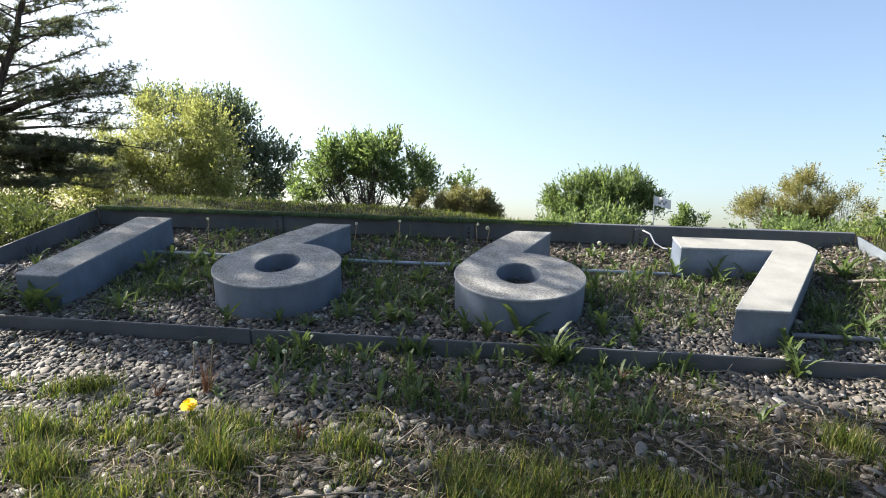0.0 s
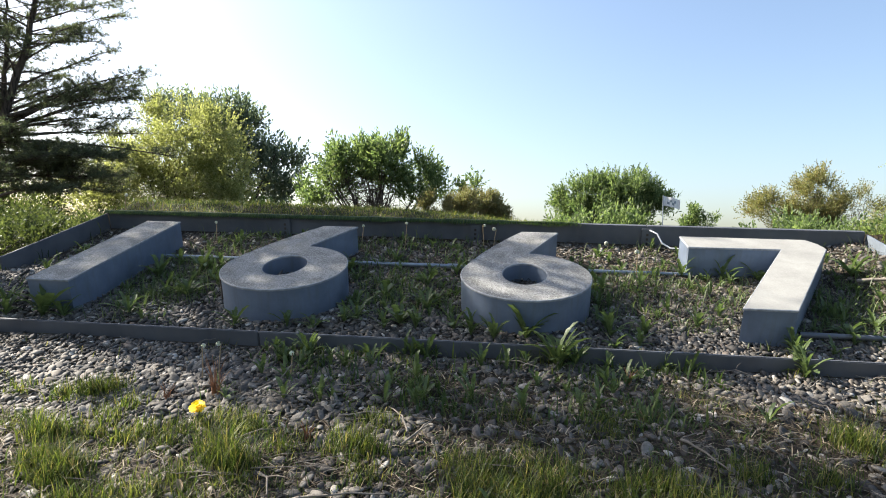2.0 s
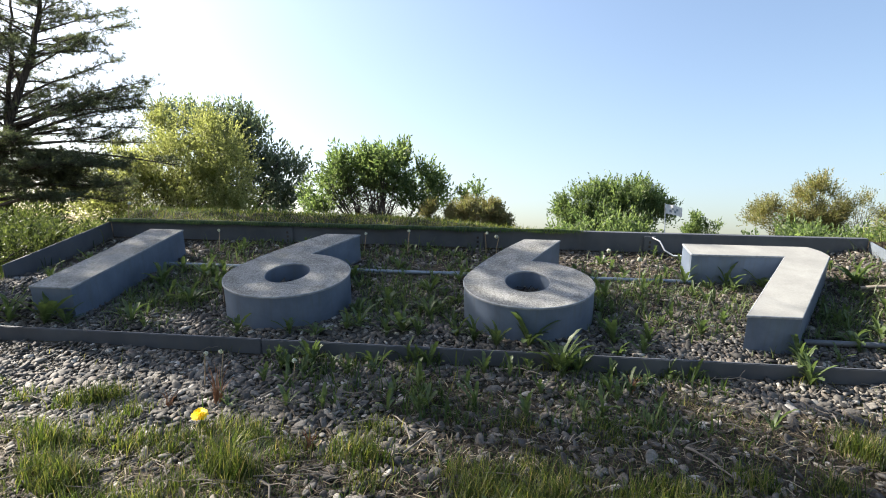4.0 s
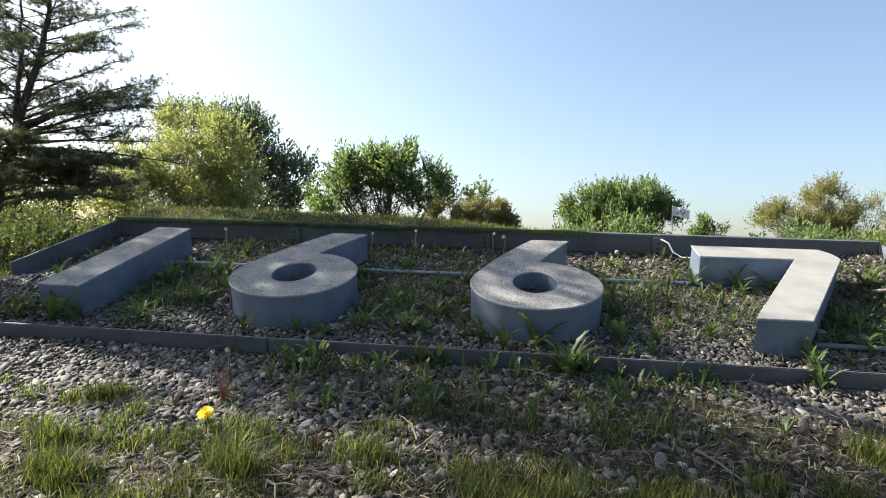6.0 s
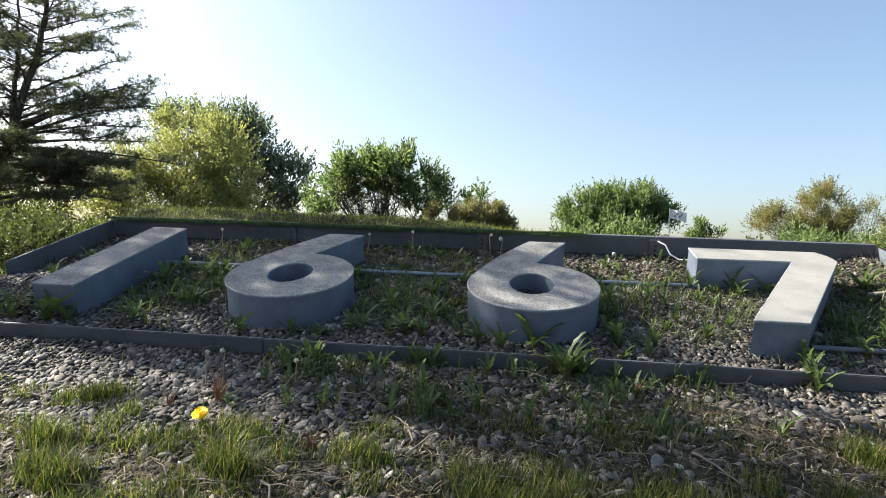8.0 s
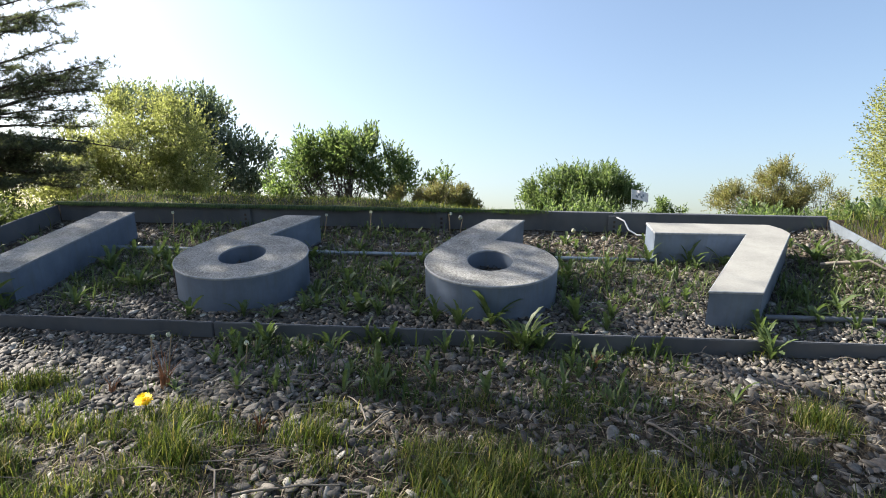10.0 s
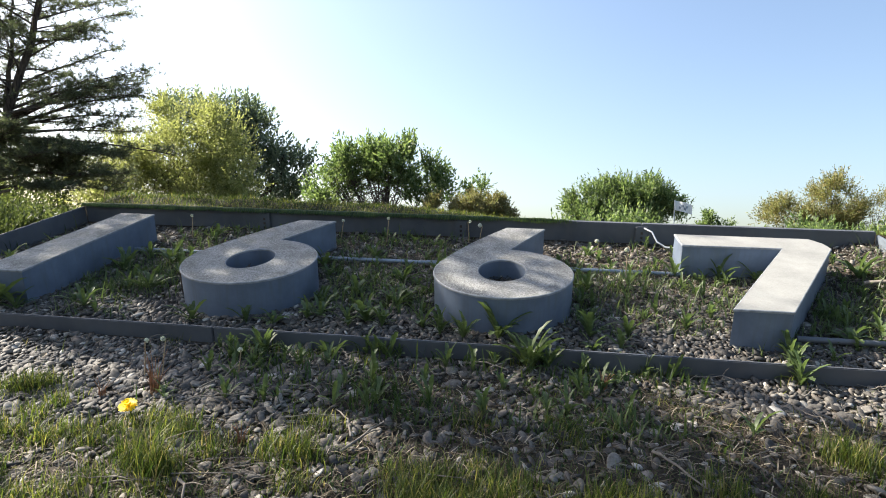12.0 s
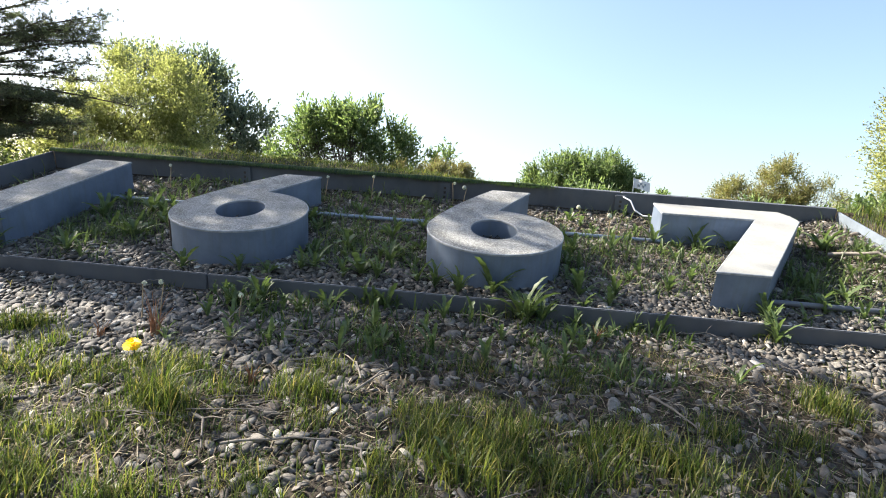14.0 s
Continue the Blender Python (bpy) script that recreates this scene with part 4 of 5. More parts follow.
# twigs
def twig(points, r, forks=0):
    ob = new("twig")
    tagged(ob, "bare grey-brown twig lying on the bank", "twig", "twigs on the bank")
    ps = [on_bank(u, v, 0.022 + h) for u, v, h in points]
    base = ps[0].copy()
    ob.matrix_world = Matrix.Translation(base)
    fine = []
    for a, b in zip(ps, ps[1:]):
        for k in range(3):
            fine.append(a.lerp(b, k / 3) - base + Vector((random.uniform(-1, 1), random.uniform(-1, 1), random.uniform(-0.5, 0.8))) * 0.005)
    fine.append(ps[-1] - base)
    chunks = [tube(fine, [r * (1 - 0.65 * k / len(fine)) for k in range(len(fine))], 6)]
    for k in range(forks):
        i = random.randint(1, len(fine) - 2)
        q = fine[i]
        e = q + Vector((random.uniform(-0.07, 0.07), random.uniform(-0.04, 0.04), random.uniform(0.0, 0.02)))
        chunks.append(tube([q, (q + e) / 2 + Vector((0, 0, 0.004)), e], [r * 0.55, r * 0.45, r * 0.25], 5))
    v, f = join_geo(chunks)
    mpart("stick", mesh_from("stick", v, f, M_TWIG), ob)


twig([(-1.58, -0.82, 0), (-1.48, -0.85, 0.008), (-1.38, -0.86, 0)], 0.006, 2)
twig([(-0.47, -1.05, 0), (-0.35, -1.03, 0.01), (-0.22, -1.02, 0.01)], 0.004, 1)
twig([(-0.21, -1.02, 0), (-0.15, -1.04, 0.012), (-0.12, -1.10, 0)], 0.0045, 0)
twig([(-0.57, -0.96, 0), (-0.53, -1.0, 0.02), (-0.5, -1.07, 0)], 0.0045, 2)
twig([(-0.22, -0.80, 0), (-0.18, -0.74, 0.01), (-0.14, -0.68, 0.02)], 0.004, 2)
twig([(0.55, -0.70, 0.01), (0.6, -0.75, 0.01), (0.66, -0.80, 0)], 0.004, 1)
twig([(-0.74, -0.55, 0), (-0.68, -0.52, 0.02), (-0.66, -0.46, 0.05)], 0.003, 0)
twig([(-0.5, -0.5, 0.0), (-0.40, -0.53, 0.02), (-0.34, -0.56, 0)], 0.002, 1)
twig([(0.02, -0.23, 0), (0.10, -0.235, 0.01), (0.17, -0.26, 0)], 0.004, 0)
twig([(1.62, 0.62, 0.02), (1.78, 0.52, 0.03), (1.92, 0.40, 0.01)], 0.010, 1)
twig([(-1.30, -1.20, 0), (-1.22, -1.235, 0.012), (-1.16, -1.27, 0.01)], 0.0045, 3)
twig([(-1.22, -1.25, 0), (-1.05, -1.275, 0.01), (-0.86, -1.29, 0.004)], 0.0035, 3)
twig([(-1.55, -1.17, 0), (-1.44, -1.21, 0.01), (-1.33, -1.24, 0.004)], 0.003, 2)
for _ in range(60):
    u, v, a, l_ = random.uniform(-2.2, 1.5), random.uniform(-1.28, -0.6), random.uniform(-0.5, 0.5), random.uniform(0.05, 0.2)
    twig([(u, v, 0), (u + l_ * 0.5 * math.cos(a), v + l_ * 0.5 * math.sin(a), 0.012), (u + l_ * math.cos(a + 0.2), v + l_ * math.sin(a + 0.2), 0)], random.uniform(0.001, 0.0025), random.randint(0, 2))
for _ in range(34):
    u, v, a, l_ = random.uniform(-2.6, 2.0), random.uniform(-1.15, -0.22), random.uniform(0, 3.14), random.uniform(0.05, 0.16)
    twig([(u, v, 0), (u + l_ * 0.5 * math.cos(a), v + l_ * 0.5 * math.sin(a), 0.008), (u + l_ * math.cos(a + 0.2), v + l_ * math.sin(a + 0.2), 0)], random.uniform(0.0015, 0.0035), random.randint(0, 2))


# ---------- trees and shrubs ----------
def leaf_cloud(name, centres, dirs, length, width, per, material, spread=0.06, shoot=0.25):
    """Leaves in plumes along short shoots: centres (n, 3), dirs (n, 3); per leaves a shoot."""
    n = len(centres)
    t = np.tile(np.linspace(0.0, 1.0, per), n)
    c = np.repeat(centres, per, 0)
    d = np.repeat(dirs, per, 0)
    m = len(c)
    reach = np.repeat(rng.uniform(0.6, 1.3, n), per) * shoot
    c = c + d * (t * reach)[:, None] + rng.normal(0, spread, (m, 3)) * (0.6 - 0.45 * t)[:, None]
    ax = d * 0.9 + rng.normal(0, 0.42, (m, 3))
    ax /= np.linalg.norm(ax, axis=1)[:, None]
    sd_ = np.cross(ax, rng.normal(0, 1, (m, 3)))
    sd_ /= np.linalg.norm(sd_, axis=1)[:, None]
    nr = np.cross(ax, sd_)
    l_ = (length * rng.uniform(0.6, 1.25, m))[:, None]
    w_ = (width * rng.uniform(0.7, 1.2, m))[:, None] * 0.5
    v = np.stack([c, c + ax * l_ * 0.45 - sd_ * w_ + nr * w_ * 0.4, c + ax * l_, c + ax * l_ * 0.45 + sd_ * w_ + nr * w_ * 0.4], 1).reshape(-1, 3)
    f = np.array([(0, 1, 2), (0, 2, 3)])[None] + (np.arange(m) * 4)[:, None, None]
    return mesh_np(name, v, f.reshape(-1, 3), material, False)


def limb(a, b, r0, r1, wob, n=6):
    a, b = Vector(a), Vector(b)
    pts = []
    sag = (b - a).length
    for k in range(n + 1):
        q = k / n
        p = a.lerp(b, q) + Vector((noise.noise(a * 3 + Vector((q * 3, 0, 1))), noise.noise(b * 3 + Vector((0, q * 3, 2))), 0)) * wob * sag * math.sin(math.pi * q)
        pts.append(p)
    return pts, [r0 + (r1 - r0) * k / n for k in range(n + 1)]


def bushy_tree(name, label, category, base, blobs, stems, shoots, leaf, material, trunk_r=0.05, up=0.5, per=9, shoot=0.3, density_in=0.35, group=""):
    """A tree of several stems. blobs: (x, y, z, rx, ry, rz) make up the crown in world metres."""
    base = Vector(base)
    ob = new(name)
    ob.matrix_world = Matrix.Translation(base)
    tagged(ob, label, category, group)
    chunks, tips = [], []
    vol = [b[3] * b[4] * b[5] for b in blobs]
    for _ in range(stems):
        b = random.choices(blobs, vol)[0]
        tgt = Vector((b[0] + random.uniform(-0.5, 0.5) * b[3], b[1] + random.uniform(-0.5, 0.5) * b[4], b[2] + random.uniform(0.0, 0.6) * b[5])) - base
        st = Vector((random.uniform(-1, 1), random.uniform(-1, 1), 0)) * trunk_r * 1.5 * (stems > 1)
        pts, rad = limb(st, tgt, trunk_r * random.uniform(0.7, 1.1), trunk_r * 0.2, 0.18, 8)
        chunks.append(tube(pts, rad, 7))
        for _k in range(7):
            i = random.randint(2, 8)
            q = pts[i]
            b2 = random.choices(blobs, vol)[0]
            e = Vector((b2[0] + random.uniform(-0.8, 0.8) * b2[3], b2[1] + random.uniform(-0.8, 0.8) * b2[4], b2[2] + random.uniform(-0.4, 0.85) * b2[5])) - base
            if (e - q).length > 1.3 * max(b2[3:]):
                e = q.lerp(e, 0.6)
            p2, r2 = limb(q, e, rad[i] * 0.6, trunk_r * 0.08, 0.2, 5)
            chunks.append(tube(p2, r2, 5))
            tips.append(e)
    v, f = join_geo(chunks)
    mpart("trunk", mesh_from("trunk", v, f, M_BARK_DARK), ob)
    cs, ds = [], []
    clumps = []
    for b in blobs:
        for _ in range(max(7, int(24 * (b[3] * b[5]) ** 0.6))):
            d_ = Vector((random.gauss(0, 1), random.gauss(0, 1), random.gauss(0.15, 1))).normalized()
            r = random.uniform(0.40, 0.95)
            c_ = Vector((b[0] + d_.x * b[3] * r, b[1] + d_.y * b[4] * r, b[2] + d_.z * b[5] * r))
            clumps.append((c_, random.uniform(0.18, 0.36) * (b[3] + b[5]) / 2, d_))
    sizes_ = [c[1] ** 1.6 for c in clumps]
    while len(cs) < shoots:
        c_, cr, d0 = random.choices(clumps, sizes_)[0]
        d_ = Vector((random.gauss(0, 1), random.gauss(0, 1), random.gauss(0, 1))).normalized()
        p = c_ + d_ * (cr * random.random() ** density_in)
        if p.z < ground_z(p.x, p.y) + 0.05:
            continue
        cs.append(tuple(p - base))
        dd = (d_ * 0.45 + d0 * 0.5 + Vector((0, 0, up)) + Vector((random.gauss(0, 0.3), random.gauss(0, 0.3), random.gauss(0, 0.3)))).normalized()
        ds.append(tuple(dd))
    me_ = leaf_cloud("crown", np.array(cs), np.array(ds), leaf[0], leaf[1], per, material, leaf[0] * 0.6, shoot)
    mpart("crown", me_, ob)
    return ob


def gz(x, y):
    return ground_z(x, y)


# yellow-green shrub behind the end of the bed
bushy_tree("shrub", "tall yellow-green leafy shrub in spring leaf behind the bank", "shrub", (-5.5, 7.2, gz(-5.5, 7.2)),
           [(-5.30, 7.2, 2.00, 0.95, 0.8, 0.72), (-5.82, 7.3, 2.58, 0.48, 0.45, 0.38), (-4.98, 7.2, 2.50, 0.46, 0.45, 0.38), (-4.48, 7.1, 1.72, 0.42, 0.5, 0.48), (-6.59, 7.1, 1.82, 0.68, 0.6, 0.55), (-7.3, 7.2, 1.5, 0.55, 0.5, 0.43),
            (-5.93, 7.3, 2.84, 0.17, 0.2, 0.20), (-5.48, 6.9, 1.45, 1.16, 0.5, 0.50), (-5.4, 7.3, 2.78, 0.28, 0.25, 0.18), (-4.5, 7.0, 1.2, 0.4, 0.5, 0.4), (-6.4, 6.9, 1.2, 0.7, 0.5, 0.4)], 16, 4700, (0.048, 0.025), M_L_YELLOW, 0.03, 0.6, 11, 0.26, 0.6)
bushy_tree("tree", "dark green broadleaf tree behind the yellow shrub", "tree", (-6.4, 11.2, gz(-6.4, 11.2)),
           [(-7.86, 11.2, 3.38, 0.60, 0.55, 0.50), (-6.95, 11.2, 3.33, 0.72, 0.6, 0.50), (-6.12, 11.2, 3.03, 0.60, 0.55, 0.60), (-5.48, 11.3, 2.40, 0.42, 0.45, 0.68), (-4.90, 11.3, 2.30, 0.28, 0.3, 0.36), (-5.6, 11.2, 1.78, 0.60, 0.45, 0.42),
            (-8.3, 11.2, 3.58, 0.3, 0.3, 0.25), (-6.5, 11.2, 3.56, 0.34, 0.3, 0.24), (-6.6, 11.2, 2.38, 0.9, 0.6, 0.7), (-5.1, 11.3, 1.48, 0.4, 0.4, 0.35)], 14, 1450, (0.105, 0.05), M_L_DARK, 0.045, 1.1, 12, 0.46, 0.8)
bushy_tree("tree", "green many-stemmed small tree with bare lower branches", "tree", (-2.5, 9.25, gz(-2.5, 9.25)),
           [(-3.22, 9.3, 2.18, 0.62, 0.5, 0.36), (-2.28, 9.3, 2.22, 0.64, 0.5, 0.38), (-3.55, 9.2, 1.86, 0.42, 0.4, 0.40), (-1.74, 9.4, 1.94, 0.36, 0.35, 0.34), (-2.67, 9.3, 2.40, 0.56, 0.3, 0.20), (-3.95, 9.2, 1.63, 0.20, 0.25, 0.24),
            (-1.48, 9.4, 1.74, 0.2, 0.25, 0.2), (-3.46, 9.3, 2.34, 0.2, 0.2, 0.18), (-3.5, 9.2, 1.48, 0.4, 0.3, 0.25), (-1.9, 9.4, 1.58, 0.35, 0.3, 0.22), (-2.6, 9.3, 2.0, 0.7, 0.3, 0.2), (-2.75, 9.3, 2.3, 0.6, 0.4, 0.24)], 34, 1300, (0.085, 0.036), M_L_GREEN, 0.026, 0.9, 12, 0.34, 0.8)
bushy_tree("shrub", "low brownish-green bushy shrub on the crest", "shrub", (-0.75, 8.6, gz(-0.75, 8.6)),
           [(-1.34, 8.6, 1.42, 0.35, 0.3, 0.22), (-0.74, 8.6, 1.46, 0.42, 0.35, 0.26), (-0.19, 8.6, 1.42, 0.30, 0.3, 0.22), (-0.45, 8.6, 1.58, 0.18, 0.2, 0.12), (-0.75, 8.5, 1.2, 0.85, 0.4, 0.30)], 12, 3000, (0.045, 0.018), M_L_BROWN, 0.015, 1.0, 10, 0.14)
bushy_tree("shrub", "slender green sapling rising above the low shrubs", "shrub", (-0.9, 9.0, gz(-0.9, 9.0)),
           [(-0.74, 9.0, 1.88, 0.11, 0.15, 0.13), (-0.99, 9.0, 1.76, 0.12, 0.15, 0.1), (-0.85, 9.0, 1.70, 0.14, 0.15, 0.12)], 4, 60, (0.08, 0.034), M_L_GREEN, 0.014, 0.7, 9, 0.2)
bushy_tree("tree", "round dense green tree beyond the bank", "tree", (2.3, 13.4, gz(2.3, 13.4)),
           [(2.3, 13.4, 2.24, 0.5, 0.4, 0.32), (1.63, 13.4, 1.98, 0.72, 0.6, 0.52), (2.78, 13.4, 2.05, 0.80, 0.6, 0.52), (2.31, 13.4, 2.15, 0.95, 0.4, 0.34), (3.40, 13.4, 1.82, 0.40, 0.4, 0.45), (1.23, 13.4, 1.68, 0.40, 0.4, 0.36), (2.39, 13.3, 1.62, 1.40, 0.6, 0.42), (1.85, 13.4, 2.32, 0.36, 0.25, 0.20), (3.04, 13.4, 2.34, 0.34, 0.25, 0.20), (2.35, 13.2, 1.30, 1.3, 0.5, 0.3)],
           14, 2900, (0.085, 0.030), M_L_GREEN, 0.045, 1.1, 12, 0.32, 0.55)
bushy_tree("shrub", "small far green shrub beside the round tree", "shrub", (4.8, 15.0, gz(4.8, 15.0)),
           [(4.64, 15.0, 1.70, 0.38, 0.4, 0.30), (5.11, 15.0, 1.58, 0.27, 0.3, 0.2), (4.8, 15.0, 1.4, 0.5, 0.4, 0.25)], 6, 420, (0.07, 0.03), M_L_GREEN, 0.02, 0.9, 10, 0.2)
bushy_tree("tree", "amber and green spring tree with fine twigs", "tree", (5.6, 10.4, gz(5.6, 10.4)),
           [(4.92, 10.4, 1.76, 0.40, 0.4, 0.30), (5.76, 10.4, 2.00, 0.42, 0.4, 0.36), (5.54, 10.4, 1.54, 0.70, 0.4, 0.28), (6.14, 10.4, 1.66, 0.42, 0.4, 0.36), (4.56, 10.4, 1.53, 0.18, 0.2, 0.12), (5.77, 10.4, 2.24, 0.2, 0.2, 0.14), (5.5, 10.4, 1.35, 0.8, 0.4, 0.25)], 18, 3000, (0.042, 0.018), M_L_AMBER, 0.022, 0.7, 11, 0.24, 0.6)
bushy_tree("tree", "thin pale twiggy shrub in its first spring leaf", "tree", (6.7, 10.5, gz(6.7, 10.5)),
           [(6.62, 10.5, 1.84, 0.28, 0.3, 0.28), (7.0, 10.5, 1.6, 0.3, 0.3, 0.25)], 12, 330, (0.04, 0.016), M_L_AMBER, 0.014, 0.5, 8, 0.2, 0.6)
bushy_tree("tree", "yellow-green leafy tree at the end of the bank", "tree", (5.2, 4.6, gz(5.2, 4.6)),
           [(5.2, 4.6, 1.9, 0.85, 0.9, 1.0), (4.75, 4.75, 1.25, 0.6, 0.7, 0.7), (5.5, 4.4, 2.5, 0.7, 0.7, 0.7), (5.0, 4.3, 0.9, 0.6, 0.6, 0.5), (4.72, 4.6, 1.65, 0.66, 0.7, 0.55), (5.0, 4.5, 2.25, 0.68, 0.7, 0.55), (5.4, 4.4, 2.85, 0.7, 0.7, 0.55), (4.5, 4.75, 1.1, 0.5, 0.6, 0.45)], 10, 8500, (0.034, 0.017), M_L_YELLOW, 0.035, 0.4, 9, 0.18)
bushy_tree("shrub", "pale green ground shrub past the end of the edging", "shrub", (3.9, 5.4, gz(3.9, 5.4)),
           [(3.6, 5.6, 0.85, 0.5, 0.5, 0.28), (4.2, 5.2, 0.85, 0.5, 0.5, 0.3), (3.0, 6.0, 0.8, 0.5, 0.4, 0.2)], 7, 650, (0.06, 0.028), M_L_GREEN, 0.012, 0.5, 9, 0.15)
for x, y, h in ((2.40, 1.30, 0.14), (2.8, 1.6, 0.16), (3.2, 1.9, 0.18), (2.6, 0.8, 0.16), (3.1, 1.0, 0.2), (3.5, 2.6, 0.2)):
    z = gz(x, y)
    bushy_tree("shrub", "pale green low shrub beside the end of the edging", "shrub", (x, y, z), [(x, y, z + h * 0.5, 0.30, 0.28, h * 0.45), (x + 0.22, y + 0.1, z + h * 0.4, 0.24, 0.22, h * 0.35)], 7, 190, (0.034, 0.017), M_L_GREEN, 0.006, 0.4, 9, 0.07, group="low shrubs past the edging")
for x, y, s in ((-8.6, 6.2, 2.3), (-9.6, 6.6, 2.6), (-7.7, 6.4, 2.0), (-10.6, 6.2, 2.6), (-7.9, 7.6, 2.2), (-9.0, 8.0, 2.6), (-11.2, 7.4, 2.8), (-6.6, 5.6, 1.6), (-3.55, 1.75, 1.1), (-3.25, 2.3, 1.0), (-3.05, 1.75, 0.9), (-3.8, 2.0, 1.3), (-3.6, 3.0, 1.3), (-7.5, 3.6, 1.6), (-8.3, 4.8, 1.8), (-6.9, 2.2, 1.4), (-7.4, 5.6, 1.8), (-4.2, 1.9, 0.8), (-3.9, 2.6, 0.8), (-4.8, 2.2, 0.9), (-2.95, 1.35, 0.5), (-3.1, 0.9, 0.45), (-3.6, 1.1, 0.5), (-5.2, 2.4, 0.9), (-4.5, 3.2, 0.9), (-6.2, 2.6, 0.9), (-5.4, 4.6, 1.1), (-6.0, 3.4, 1.0), (-4.6, 4.0, 1.2), (-4.0, 3.5, 0.8)):
    bushy_tree("shrub", "leafy green undergrowth beneath the pines", "shrub", (x, y, gz(x, y)),
               [(x, y, gz(x, y) + 0.17 * s, 0.42 * s, 0.42 * s, 0.21 * s), (x + 0.22, y + 0.1, gz(x, y) + 0.13, 0.28, 0.28, 0.16)], 6, 430, (0.030, 0.017), M_U_GREEN, 0.008, 0.4, 7, 0.10, group="undergrowth")
for x, y, h in ((-9.3, 6.6, 1.75), (-10.6, 6.9, 2.0), (-8.2, 6.9, 1.55), (-12.0, 6.6, 2.3), (-9.9, 8.4, 2.0)):
    z = gz(x, y)
    bushy_tree("shrub", "wild leafy shrub in sunlight behind the pine", "shrub", (x, y, z), [(x, y, z + h * 0.30, 0.75, 0.6, h * 0.3), (x - 0.4, y, z + h * 0.55, 0.5, 0.5, h * 0.3), (x + 0.35, y + 0.1, z + h * 0.5, 0.45, 0.5, h * 0.28)], 9, 750, (0.06, 0.032), M_U_GREEN, 0.016, 0.5, 9, 0.22, group="shrubs behind the pine")
# low hedge of growth along the far edge of the land
for k, x in enumerate((-9.5, -8.2, -3.6, -2.0, 0.7, 1.1, 6.9, 7.8, 4.2)):
    y = 9.5 + 2.5 * math.sin(k * 2.1)
    bushy_tree("shrub", "low wild shrub in the meadow behind the bank", "shrub", (x, y, gz(x, y)),
               [(x, y, gz(x, y) + 0.4, 0.8, 0.6, 0.45), (x + 0.6, y, gz(x, y) + 0.3, 0.6, 0.5, 0.35)], 5, 420, (0.07, 0.03), random.choice((M_L_GREEN, M_L_GREEN, M_L_BROWN)), 0.015, 0.8, 8, 0.2, group="meadow shrubs")


# forked pine behind the end of the bed
def bough(p, a, ln_, rise, r, lush, droop=0.12):
    """A pine bough: its wood as one tube set, and the places and directions of its needle tufts."""
    d_ = Vector((math.cos(a), math.sin(a), rise))
    sag = random.uniform(-0.02, droop)
    bp = []
    for k in range(7):
        q = k / 6
        bp.append(p + d_ * (ln_ * q) + Vector((noise.noise((p.z * 7, a, q * 3)) * 0.10 * ln_ * q, noise.noise((a, p.z * 7, q * 3)) * 0.10 * ln_ * q, ln_ * sag * math.sin(math.pi * q) * 0.8 + 0.10 * ln_ * q * q)))
    wood = [tube(bp, [r * (1 - 0.8 * k / 6) for k in range(7)], 6)]
    tufts_, dirs_ = [], []
    for s_ in range(int((7 + 17 * ln_) * lush)):
        w = 0.32 + 0.68 * random.random() ** 0.7
        i = min(5, int(w * 6))
        o = bp[i].lerp(bp[i + 1], w * 6 - i)
        sa = a + random.choice((-1, 1)) * random.uniform(0.35, 1.2)
        sl = random.uniform(0.12, 0.36) * (1.25 - 0.6 * w) * min(1.2, 0.5 + ln_ * 0.5)
        sd2 = Vector((math.cos(sa), math.sin(sa), random.uniform(-0.15, 0.55))) * sl
        wood.append(tube([o, o + sd2 * 0.5 + Vector((0, 0, -0.012)), o + sd2], [0.0045, 0.003, 0.002], 4))
        for h_ in range(4):
            g = o + sd2 * (0.35 + 0.68 * h_ / 3) + Vector((random.gauss(0, 0.022), random.gauss(0, 0.022), random.gauss(0, 0.015)))
            tufts_.append(tuple(g))
            dirs_.append(tuple((sd2.normalized() + Vector((0, 0, 0.45))).normalized()))
    tufts_.append(tuple(bp[-1]))
    dirs_.append(tuple(d_.normalized()))
    return wood, tufts_, dirs_


